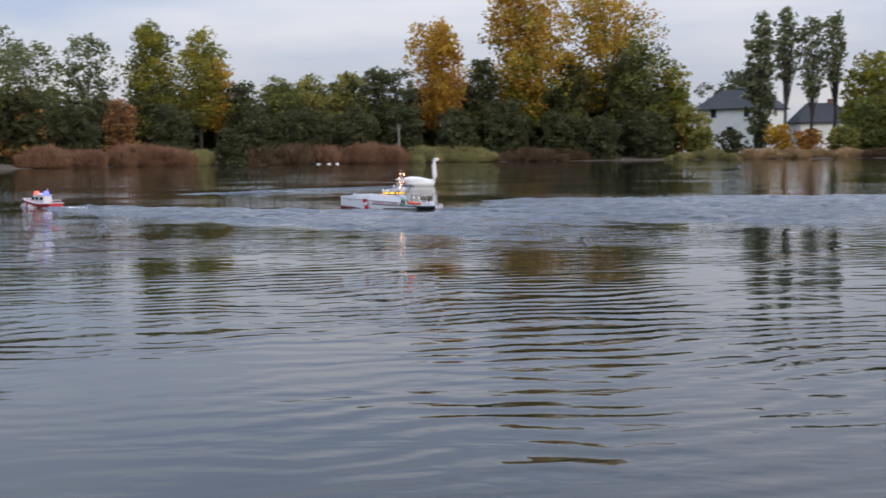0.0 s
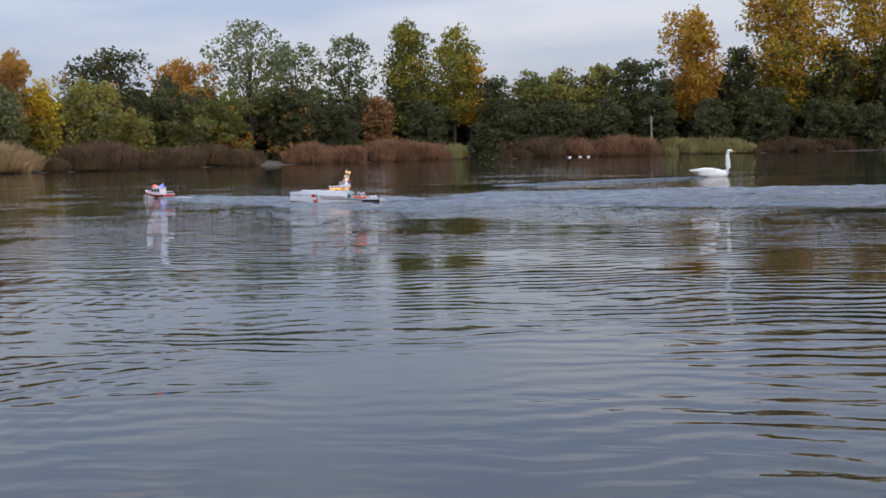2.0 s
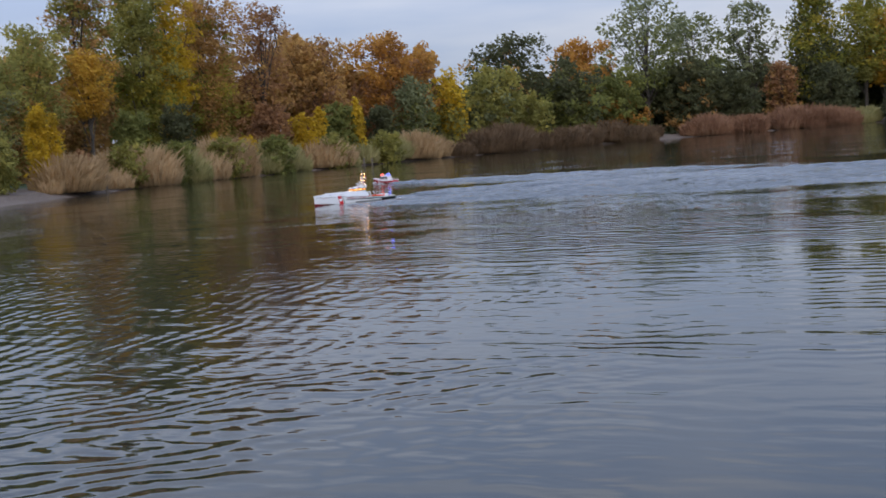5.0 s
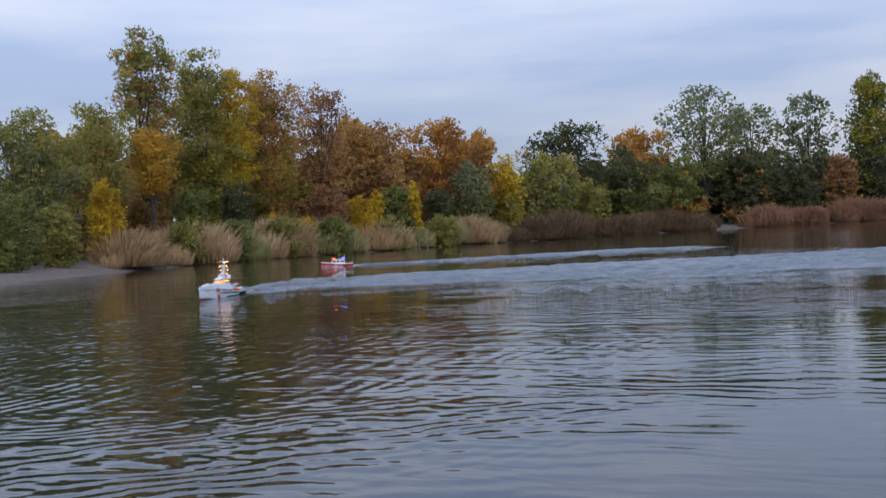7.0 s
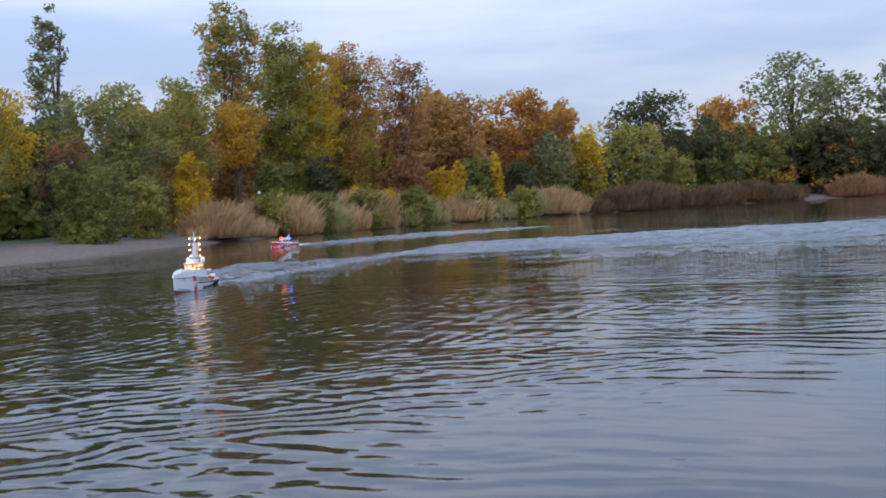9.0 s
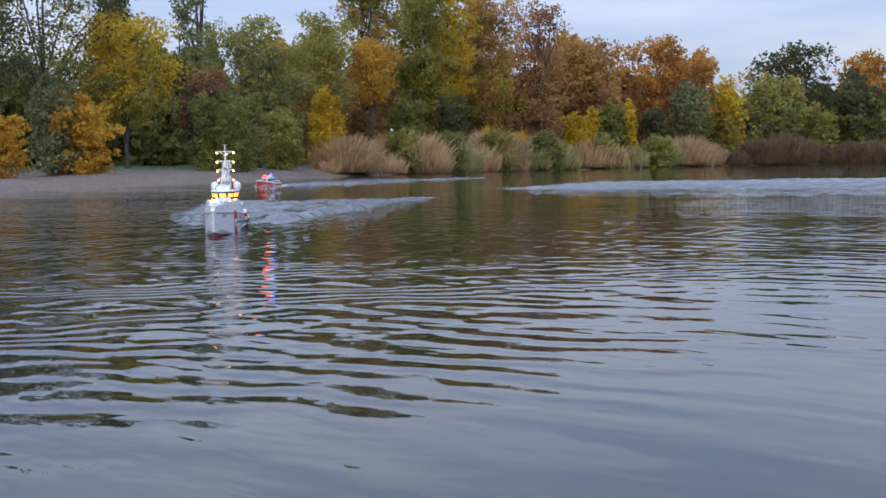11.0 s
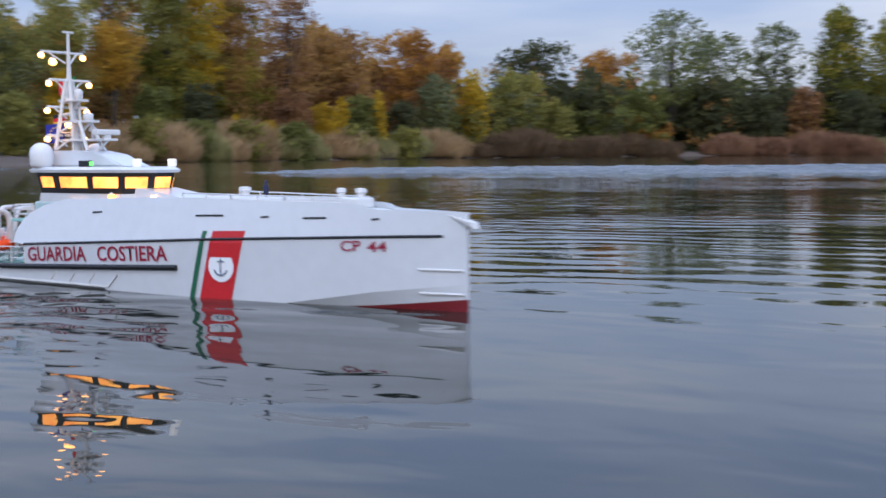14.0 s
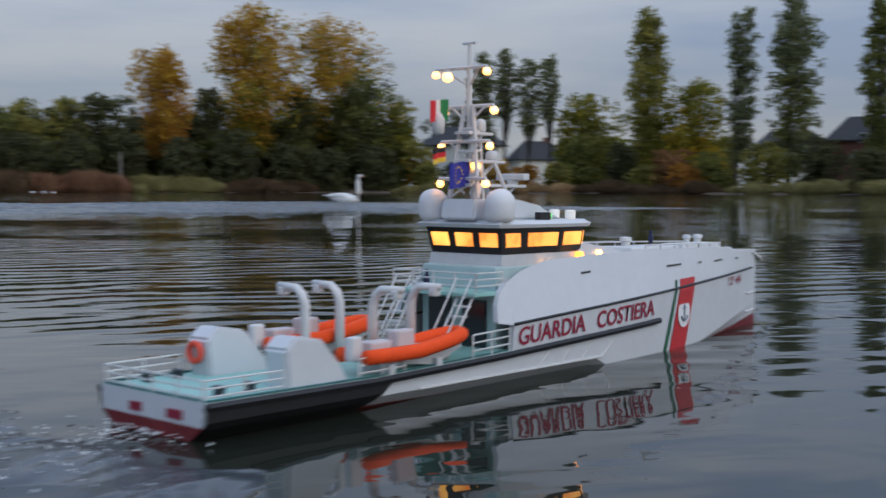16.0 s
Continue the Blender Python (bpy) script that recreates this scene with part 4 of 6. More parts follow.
def rail(pts, height, parent, closed=False, step=0.14, bars=3):
    """Posts and bars along a line of points at deck level."""
    bm = bmesh.new()
    pts = [Vector(p) for p in pts]
    for b in range(1, bars + 1):
        tube(bm, [p + Vector((0, 0, height * b / bars)) for p in pts], 0.0045, 5)
    for a, b in zip(pts, pts[1:]):
        n = max(1, int((b - a).length / step))
        for i in range(n + 1):
            p = a.lerp(b, i / n)
            tube(bm, [p, p + Vector((0, 0, height))], 0.0055, 5)
    return bpart("railing", bm, WHITE2, parent)


def lamp_on(parent, x, y, z, r=0.028, material=None):
    """A small deck lamp: a white hood over a glowing lens."""
    bm = bmesh.new()
    lathe(bm, [(r * 0.4, 0), (r * 0.85, 0), (r * 0.7, r * 0.35), (r * 0.3, r * 0.6)], 10, (x, y, z + r * 0.75))
    hood = bpart("lamp", bm, WHITE2, parent)
    bm = bmesh.new()
    lathe(bm, [(r * 0.3, -r * 0.25), (r * 0.85, 0), (r * 1.15, r * 0.5), (r * 1.1, r * 1.1), (r * 0.8, r * 1.7)], 12, (x, y, z - r * 0.95))
    bpart("lens", bm, material or GLOW_WARM, hood, "glowing warm white lens")


def flag(parent, x, y, z, w, h, cols, label):
    """A small cloth flag with a wave, in stripes side by side or one above another."""
    fl = new("flag")
    fl.parent = parent
    tagged(fl, label)
    horizontal, mats = cols
    n = len(mats)
    for i, mm in enumerate(mats):
        bm = bmesh.new()
        us = [i / n, (i + 1) / n] if not horizontal else [0, 1]
        vs = [0, 1] if not horizontal else [1 - (i + 1) / n, 1 - i / n]
        k = 7
        for side in (0.0, 0.003):
            rows = []
            for j in range(k + 1):
                uu = us[0] + (us[1] - us[0]) * j / k
                yy = y + 0.03 * math.sin(uu * 5.5) * uu + side
                rows.append([bm.verts.new((x - uu * w, yy, z + vv * h - 0.02 * uu)) for vv in vs])
            for a, b in zip(rows, rows[1:]):
                bm.faces.new((a[0], b[0], b[1], a[1]))
        bpart("cloth", bm, mm, fl)
    return fl


def build_patrol_boat():
    boat = new("coast_guard_boat")
    tagged(boat, "white model coast guard boat under way with lit windows and lamps", "model boat")
    xs = sorted({*np.linspace(STERN, -3.48, 9).tolist(), *np.linspace(-3.48, -0.7, 22).tolist(), *np.linspace(-0.7, 0, 14).tolist()})
    fore = [x for x in xs if x >= -3.481]
    aft = [x for x in xs if x <= -3.479]
    # red bottom
    bm = bmesh.new()
    loft(bm, xs, [lambda x: -0.13 * min(1, 0.25 - x), lambda x: boot(x)])
    a = [bm.verts.new((STERN, s * side_y(STERN, z), z)) for s, z in ((-1, -0.13), (-1, boot(STERN)), (1, boot(STERN)), (1, -0.13))]
    bm.faces.new(a)
    a = [bm.verts.new((0, s * side_y(0, z), z)) for s, z in ((-1, -0.03), (-1, boot(0)), (1, boot(0)), (1, -0.03))]
    bm.faces.new(a)
    bpart("bottom", bm, RED, boat, "dark red underwater hull")
    # white sides: raised forward part, low after part
    bm = bmesh.new()
    loft(bm, fore, [lambda x: boot(x), lambda x: max(boot(x) + 0.004, chine(x)), lambda x: (max(boot(x), chine(x)) + knuckle(x)) / 2, lambda x: knuckle(x)])
    loft(bm, fore, [lambda x: knuckle(x), lambda x: sheer(x)])
    loft(bm, aft, [lambda x: boot(x), lambda x: max(boot(x) + 0.003, chine(x)), lambda x: strake(x) + 0.02])
    a = [bm.verts.new((STERN, s * side_y(STERN, z), z)) for s, z in ((-1, boot(STERN)), (-1, strake(STERN) + 0.02), (1, strake(STERN) + 0.02), (1, boot(STERN)))]
    bm.faces.new(a)
    a = [bm.verts.new((0.0, s * side_y(0, z), z)) for s, z in ((-1, boot(0)), (-1, chine(0)), (-1, sheer(0)), (1, sheer(0)), (1, chine(0)), (1, boot(0)))]
    bm.faces.new(a)
    # the raised side's after edge, as a thick plate
    for s in (-1, 1):
        lo = [bm.verts.new((-3.48, s * side_y(-3.48, z), z)) for z in (0.15, knuckle(-3.48), sheer(-3.48))]
        hi = [bm.verts.new((-3.48, s * (side_y(-3.48, z) - 0.03), z)) for z in (0.15, knuckle(-3.48), sheer(-3.48))]
        for i in range(2):
            bm.faces.new((lo[i], lo[i + 1], hi[i + 1], hi[i]))
    bmesh.ops.remove_doubles(bm, verts=bm.verts, dist=0.002)
    hull = bpart("hull", bm, WHITE, boat, "glossy white hull sides")
    # upper bulwark wing that reaches aft of the side
    for s in (-1, 1):
        bm = bmesh.new()
        o = [(-3.479, 0.302), (-3.605, 0.318), (-3.61, 0.325), (-3.592, 0.405), (-3.55, 0.47), (-3.479, sheer(-3.479))]
        outer = [bm.verts.new((x, s * side_y(x, z), z)) for x, z in o]
        inner = [bm.verts.new((x, s * (side_y(x, z) - 0.03), z)) for x, z in o]
        for i in range(len(o)):
            j = (i + 1) % len(o)
            bm.faces.new((outer[i], outer[j], inner[j], inner[i]))
        bm.faces.new(outer)
        bm.faces.new(inner)
        bpart("bulwark_wing", bm, WHITE, boat)
    # decks
    bm = bmesh.new()
    rows = [[bm.verts.new((x, s * (side_y(x, sheer(x)) - 0.004), sheer(x) - 0.035)) for s in (-1, 1)] for x in fore[:-1]]
    for p, q in zip(rows, rows[1:]):
        bm.faces.new((p[0], q[0], q[1], p[1]))
    bpart("foredeck", bm, mat("pale_foredeck", (0.66, 0.70, 0.70), 0.5, noise_scale=8, spread=0.08), boat)
    bm = bmesh.new()
    rows = [[bm.verts.new((x, s * (side_y(x, 0.2) - 0.002), strake(x) + 0.02)) for s in (-1, 1)] for x in aft]
    for p, q in zip(rows, rows[1:]):
        bm.faces.new((p[0], q[0], q[1], p[1]))
    bpart("after_deck", bm, DECK, boat, "turquoise painted after deck")
    for s in (-1, 1):
        bm = bmesh.new()
        tube(bm, [(x, s * (side_y(x, 0.2) - 0.012), strake(x) + 0.024) for x in np.linspace(STERN + 0.012, -3.5, 16)], 0.006, 5)
        bpart("deck_coaming", bm, TEAL, boat, "dark teal edge round the deck")
    bm = bmesh.new()
    tube(bm, [(STERN + 0.012, y, strake(STERN) + 0.024) for y in (-0.355, 0.355)], 0.006, 5)
    bpart("deck_coaming", bm, TEAL, boat, "dark teal edge round the deck")
    # rubbing strakes, knuckle line, dark after quarter
    for s in (-1, 1):
        bm = bmesh.new()
        tube(bm, [(x, s * (side_y(x, strake(x)) + 0.006), strake(x)) for x in np.linspace(STERN, -1.97, 30)], 0.020, 6)
        bpart("rubbing_strake", bm, BLACK, boat, "black rubber rubbing strake")
        bm = bmesh.new()
        tube(bm, [(x, s * (side_y(x, knuckle(x)) + 0.002), knuckle(x)) for x in np.linspace(-3.48, -0.14, 36)], 0.0085, 5)
        bpart("knuckle_line", bm, BLACK, boat)
        bm = bmesh.new()
        decal(bm, [(STERN, -0.06), (-4.60, -0.06), (-4.38, strake(-4.4)), (STERN, strake(STERN))], s, 0.013)
        bpart("quarter_fender", bm, BLACK, boat, "black rubber quarter fender")
        bm = bmesh.new()
        decal(bm, [(-1.80, 0.0), (-1.555, 0.0), (-1.427, 0.458), (-1.672, 0.452)], s, 0.005)
        bpart("red_stripe", bm, STRIPE, boat, "slanted red hull stripe")
        bm = bmesh.new()
        decal(bm, [(-1.885, 0.0), (-1.845, 0.0), (-1.715, 0.45), (-1.75, 0.45)], s, 0.005)
        bpart("green_stripe", bm, GREEN, boat, "thin slanted green hull stripe")
        # white disc with an anchor sign
        cx, cz, rr = -1.612, 0.235, 0.096
        bm = bmesh.new()
        c = bm.verts.new((cx, s * (side_y(cx, cz) + 0.008), cz))
        ro = [bm.verts.new((cx + rr * math.cos(i * 0.2618), s * (side_y(cx + rr * math.cos(i * 0.2618), cz) + 0.008), cz + rr * math.sin(i * 0.2618))) for i in range(24)]
        for i in range(24):
            bm.faces.new((c, ro[i], ro[(i + 1) % 24]))
        disc = bpart("emblem", bm, mat("white_emblem", (0.75, 0.77, 0.78), 0.4), boat, "round white emblem with a dark anchor")
        bm = bmesh.new()

        def on(px, pz):
            return (cx + px, s * (side_y(cx + px, cz) + 0.011), cz + pz)
        tube(bm, [on(0, -0.055), on(0, 0.05)], 0.005, 5)
        tube(bm, [on(-0.025, 0.03), on(0.025, 0.03)], 0.004, 5)
        tube(bm, [on(0.05 * math.sin(q), -0.005 - 0.05 * math.cos(q)) for q in np.linspace(-1.25, 1.25, 9)], 0.0055, 5)
        bpart("anchor_sign", bm, mat("grey_blue_sign", (0.10, 0.14, 0.2), 0.5), disc)
        words = (("GUARDIA", 0.0, 0.446), ("COSTIERA", 0.53, 1.0)) if s < 0 else (("GUARDIA", 0.554, 1.0), ("COSTIERA", 0.0, 0.47))
        for word, a, b in words:
            lettering(word, -3.44 + 1.395 * a, -3.44 + 1.395 * b, 0.188 + 0.062 * a, 0.188 + 0.062 * b, 0.10, s, TEXT_RED, boat, "dark red block letters on white")
        for word, xa, xb in (("CP", -0.765, -0.635), ("44", -0.595, -0.47)) if s < 0 else (("44", -0.765, -0.64), ("CP", -0.60, -0.47)):
            lettering(word, xa, xb, 0.354, 0.36, 0.062, s, TEXT_RED, boat, "small dark red letters on white")
        # spray rails at the bow, moulded panel amidships, scuttles
        for z in (0.13, 0.265):
            bm = bmesh.new()
            tube(bm, [(x, s * (side_y(x, z) + 0.004), z) for x in np.linspace(-0.28, -0.02, 6)], 0.008, 5)
            bpart("spray_rail", bm, WHITE2, boat)
        bm = bmesh.new()
        tube(bm, [(x, s * (side_y(x, z) + 0.004), z) for x, z in ((-2.52, 0.14), (-2.62, 0.054), (-3.5, 0.054), (-4.2, 0.054))], 0.008, 5)
        for x in (-2.75, -2.95, -3.15):
            tube(bm, [(x, s * (side_y(x, 0.13) + 0.003), 0.135), (x - 0.09, s * (side_y(x, 0.05) + 0.003), 0.05)], 0.004, 5)
        bpart("hull_moulding", bm, WHITE2, boat)
        for x, w in ((-2.75, 0.05), (-1.72, 0.11), (-1.3, 0.03), (-0.95, 0.08), (-0.55, 0.025)):
            bm = bmesh.new()
            decal(bm, [(x - w, 0.535), (x + w, 0.54), (x + w, 0.552), (x - w, 0.547)], s, 0.004)
            bpart("freeing_port", bm, BLACK, boat)
    # bow lip
    bm = bmesh.new()
    prism(bm, [(-0.16, 0.588), (0.04, 0.535), (0.055, 0.50), (0.0, 0.53), (-0.10, 0.565)], -0.035, 0.035)
    bpart("bow_fender", bm, WHITE2, boat)
    # deckhouse below the bridge and its after wall
    bm = bmesh.new()
    box(bm, -3.50, -2.2, -0.26, 0.26, 0.14, 0.60, 0.01)
    bpart("deckhouse", bm, mat("turquoise_grey_wall", (0.42, 0.56, 0.56), 0.5, noise_scale=8, spread=0.1), boat, "grey-turquoise deckhouse wall")
    for y0 in (-0.2, 0.04):
        bm = bmesh.new()
        box(bm, -3.515, -3.495, y0, y0 + 0.16, 0.17, 0.42, 0.004)
        bpart("door", bm, DARK, boat, "dark glazed door")
    bm = bmesh.new()
    box(bm, -3.72, -3.2, -0.3, 0.3, 0.455, 0.475, 0.004)
    bpart("bridge_deck", bm, DECK, boat)
    for s in (-1, 1):
        bm = bmesh.new()
        for k in range(7):
            t = k / 6
            box(bm, -3.90 + 0.2 * t, -3.86 + 0.2 * t, s * 0.21 - 0.045, s * 0.21 + 0.045, 0.15 + 0.3 * t, 0.158 + 0.3 * t)
        for yy in (s * 0.21 - 0.05, s * 0.21 + 0.05):
            tube(bm, [(-3.90, yy, 0.145), (-3.68, yy, 0.465)], 0.007, 5)
            tube(bm, [(-3.92, yy, 0.23), (-3.70, yy, 0.55)], 0.005, 5)
        bpart("ladder", bm, WHITE2, boat, "white ladder to the bridge deck")
    rail([(-3.70, -0.29, 0.475), (-3.70, 0.29, 0.475)], 0.10, boat)
    for s in (-1, 1):
        rail([(-3.70, s * 0.29, 0.475), (-3.48, s * 0.29, 0.475)], 0.10, boat)
    # wheelhouse
    plan = [(-3.44, -0.25), (-2.90, -0.243), (-2.64, -0.205), (-2.48, -0.09), (-2.48, 0.09), (-2.64, 0.205), (-2.90, 0.243), (-3.44, 0.25)]

    def storey(bm, z0, z1, k0, k1, cap=True):
        cx = -2.98
        lo = [bm.verts.new((cx + (x - cx) * k0, y * k0, z0)) for x, y in plan]
        hi = [bm.verts.new((cx + (x - cx) * k1, y * k1, z1)) for x, y in plan]
        n = len(plan)
        for i in range(n):
            bm.faces.new((lo[i], lo[(i + 1) % n], hi[(i + 1) % n], hi[i]))
        if cap:
            bm.faces.new(lo[::-1])
            bm.faces.new(hi)
    bm = bmesh.new()
    storey(bm, 0.46, 0.660, 1.07, 1.0)
    house = bpart("wheelhouse", bm, GREY, boat, "pale grey wheelhouse wall")
    bm = bmesh.new()
    storey(bm, 0.662, 0.805, 0.985, 1.055)
    band = bpart("window_band", bm, BLACK, boat, "black window band round the wheelhouse")
    cx = -2.98
    for i in range(len(plan)):
        (xa, ya), (xb, yb) = plan[i], plan[(i + 1) % len(plan)]
        n = {0: 2, 6: 2, 7: 3}.get(i, 1)
        splits = {0: [0.0, 0.36, 1.0], 6: [0.0, 0.64, 1.0]}.get(i, [k / n for k in range(n + 1)])
        nx, ny = (yb - ya), -(xb - xa)
        ln = math.hypot(nx, ny)
        nx, ny = nx / ln, ny / ln
        for a, b in zip(splits, splits[1:]):
            a, b = a + (0.038 if i in (0, 6) else 0.026) / ln, b - (0.038 if i in (0, 6) else 0.026) / ln
            bm = bmesh.new()
            quad = []
            for t, z, k in ((a, 0.700, 1.003), (b, 0.700, 1.003), (b, 0.774, 1.038), (a, 0.774, 1.038)):
                x, y = cx + (xa + (xb - xa) * t - cx) * k, (ya + (yb - ya) * t) * k
                quad.append((x + nx * 0.004, y + ny * 0.004, z))
            front = [bm.verts.new(Vector(q) + Vector((nx, ny, 0)) * 0.002) for q in quad]
            back = [bm.verts.new(Vector(q) - Vector((nx, ny, 0)) * 0.012) for q in quad]
            bm.faces.new(front)
            for j in range(4):
                bm.faces.new((front[j], back[j], back[(j + 1) % 4], front[(j + 1) % 4]))
            bpart("window", bm, GLOW_WIN, band, "window pane lit warm orange")
    bm = bmesh.new()
    storey(bm, 0.803, 0.822, 1.13, 1.16)
    storey(bm, 0.822, 0.842, 1.16, 1.06)
    roof = bpart("roof", bm, WHITE, boat)
    bm = bmesh.new()
    prism(bm, [(-3.52, 0.842), (-2.70, 0.842), (-2.95, 0.925), (-3.15, 0.955), (-3.50, 0.955)], -0.12, 0.12)
    bmesh.ops.bevel(bm, geom=bm.edges[:], offset=0.012, segments=2, affect="EDGES")
    bpart("mast_house", bm, WHITE, boat)
    bm = bmesh.new()
    prism(bm, [(-2.62, 0.60), (-1.98, 0.60), (-2.02, 0.625), (-2.50, 0.70), (-2.62, 0.70)], -0.15, 0.15)
    bpart("bridge_front", bm, WHITE, boat)
    for s in (-1, 1):
        lamp_on(boat, -3.05, s * 0.268, 0.60, 0.022)
        lamp_on(boat, -2.70, s * 0.238, 0.642, 0.022, GLOW_ORANGE)
        lamp_on(boat, -2.38, s * 0.158, 0.642, 0.018)
        bm = bmesh.new()
        lathe(bm, [(0.02, 0), (0.030, 0.004), (0.032, 0.05), (0.02, 0.055)], 12, (-2.60 if s < 0 else -2.48, s * 0.10, 0.84))
        bpart("roof_light", bm, mat("frosted_white_lens", (0.85, 0.84, 0.8), 0.3, glow=(1, 0.85, 0.6), glow_power=0.25), boat)
        # satellite domes
        bm = bmesh.new()
        lathe(bm, [(0.05, 0), (0.072, 0.01), (0.08, 0.03), (0.082, 0.10), (0.074, 0.135), (0.05, 0.162), (0.02, 0.174), (0.004, 0.176)], 18, (-3.44, s * 0.235, 0.835))
        bpart("satellite_dome", bm, mat("matt_white_dome", (0.70, 0.71, 0.72), 0.55, noise_scale=10, spread=0.04), boat, "matt white satellite dome", True)
        bm = bmesh.new()
        box(bm, -3.06, -2.96, s * 0.20 - 0.02, s * 0.20 + 0.02, 0.842, 0.885, 0.004)
        side_lamp = bpart("navigation_light", bm, BLACK, boat)
        bm = bmesh.new()
        box(bm, -2.955, -2.94, s * 0.20 - 0.012, s * 0.20 + 0.012, 0.85, 0.878)
        bpart("lens", bm, mat("green_lens" if s < 0 else "red_lens", (0.05, 0.5, 0.1) if s < 0 else (0.5, 0.03, 0.03), 0.3, glow=(0.2, 0.8, 0.15) if s < 0 else (0.9, 0.05, 0.05), glow_power=1.5), side_lamp)
    # mast
    bm = bmesh.new()
    tube(bm, [(-3.36, 0, 0.95), (-3.42, 0, 1.45), (-3.42, 0, 1.80)], 0.026, 8, 0.010)
    for s in (-1, 1):
        tube(bm, [(-3.46, s * 0.10, 0.96), (-3.42, s * 0.03, 1.46)], 0.014, 6)
        tube(bm, [(-3.15, s * 0.07, 0.955), (-3.26, s * 0.045, 1.165)], 0.013, 6)
        tube(bm, [(-3.34, s * 0.04, 0.955), (-3.36, s * 0.03, 1.31)], 0.009, 6)
        for k in range(4):
            t0, t1 = k / 4, (k + 1) / 4
            tube(bm, [(-3.46 + 0.04 * t0, s * (0.10 - 0.07 * t0), 0.96 + 0.5 * t0), (-3.34 - 0.02 * t1, s * (0.04 - 0.01 * t1), 0.96 + 0.35 * t1)], 0.007, 5)
            tube(bm, [(-3.46 + 0.04 * t1, s * (0.10 - 0.07 * t1), 0.96 + 0.5 * t1), (-3.46 + 0.04 * t1, 0, 0.96 + 0.5 * t1)], 0.007, 5)
    tube(bm, [(-3.42, -0.045, 1.795), (-3.42, 0.045, 1.795)], 0.008, 6)
    mast = bpart("mast", bm, WHITE2, boat, "white lattice mast")
    for z, half, x in ((1.655, 0.178, -3.49), (1.455, 0.172, -3.42), (1.265, 0.17, -3.45), (1.065, 0.16, -3.47)):
        bm = bmesh.new()
        tube(bm, [(x, -half, z), (x, half, z)], 0.010, 6)
        for s in (-1, 1):
            tube(bm, [(x, s * half * 0.7, z), (-3.43, s * 0.02, z - 0.08)], 0.007, 5)
        tube(bm, [(x, 0, z), (-3.42, 0, z)], 0.009, 6)
        bpart("yard", bm, WHITE2, mast)
        for s in (-1, 1):
            lamp_on(boat, x, s * half, z - 0.025, 0.0185)
    lamp_on(boat, -3.60, 0, 1.60, 0.024)
    lamp_on(boat, -3.40, -0.03, 1.14, 0.022)
    for z, x1, w in ((1.03, -2.98, 0.06), (1.16, -3.16, 0.05), (1.31, -3.27, 0.05)):
        bm = bmesh.new()
        box(bm, -3.48, x1, -w, w, z - 0.008, z + 0.008, 0.003)
        tube(bm, [(x1 - 0.03, 0, z), (x1 - 0.14, 0, z - 0.075)], 0.011, 6)
        bpart("mast_platform", bm, WHITE2, mast)
    bm = bmesh.new()
    lathe(bm, [(0.03, 0), (0.034, 0.02), (0.02, 0.03)], 12, (-3.03, 0, 1.038))
    box(bm, -3.06, -3.00, -0.10, 0.10, 1.062, 1.10, 0.008)
    bpart("radar_scanner", bm, WHITE2, mast)
    for prof, at in (([(0.03, 0), (0.036, 0.01), (0.036, 0.04), (0.02, 0.055)], (-3.22, 0, 1.168)), ([(0.02, 0), (0.03, 0.01), (0.03, 0.06), (0.012, 0.075)], (-3.32, 0, 1.318)),
                     ([(0.02, 0), (0.034, 0.01), (0.036, 0.08), (0.02, 0.11), (0.005, 0.118)], (-3.57, 0.09, 1.30)), ([(0.012, 0), (0.012, 0.05), (0.03, 0.055), (0.03, 0.075), (0.01, 0.09)], (-3.30, 0.10, 1.04))):
        bm = bmesh.new()
        lathe(bm, prof, 12, at)
        bpart("antenna_pot", bm, WHITE2, mast, "", True)
    flag(boat, -3.475, 0.10, 1.38, 0.17, 0.115, (False, [CLOTH_GREEN, CLOTH_WHITE, CLOTH_RED]), "small green, white and red flag")
    flag(boat, -3.54, 0.06, 1.155, 0.125, 0.08, (True, [CLOTH_BLACK, CLOTH_RED, GOLD]), "small black, red and gold flag")
    ensign = flag(boat, -3.45, -0.03, 1.025, 0.185, 0.135, (False, [BLUE_FLAG]), "small blue flag with a ring of gold stars")
    for k in range(12):
        # ring of stars on both sides of the cloth
        uu, vv = 0.5 + 0.235 * math.cos(k * math.pi / 6), 0.5 + 0.32 * math.sin(k * math.pi / 6)
        bm = bmesh.new()
        for side in (-0.0025, 0.0055):
            star = []
            for j in range(10):
                rr = 0.0085 if j % 2 == 0 else 0.0038
                ux = uu + rr * math.sin(j * math.pi / 5) / 0.185
                star.append(bm.verts.new((-3.45 - ux * 0.185, -0.03 + 0.03 * math.sin(ux * 5.5) * ux + side, 1.025 + vv * 0.135 + rr * math.cos(j * math.pi / 5) - 0.02 * ux)))
            bm.faces.new(star)
        bpart("star", bm, GOLD, ensign)
    # foredeck fittings
    bm = bmesh.new()
    for x0, x1, w, z1 in ((-1.95, -1.35, 0.12, 0.655), (-1.25, -0.72, 0.085, 0.66)):
        box(bm, x0, x1, -w, w, 0.60, z1, 0.012)
    bpart("deck_hatch", bm, WHITE2, boat)
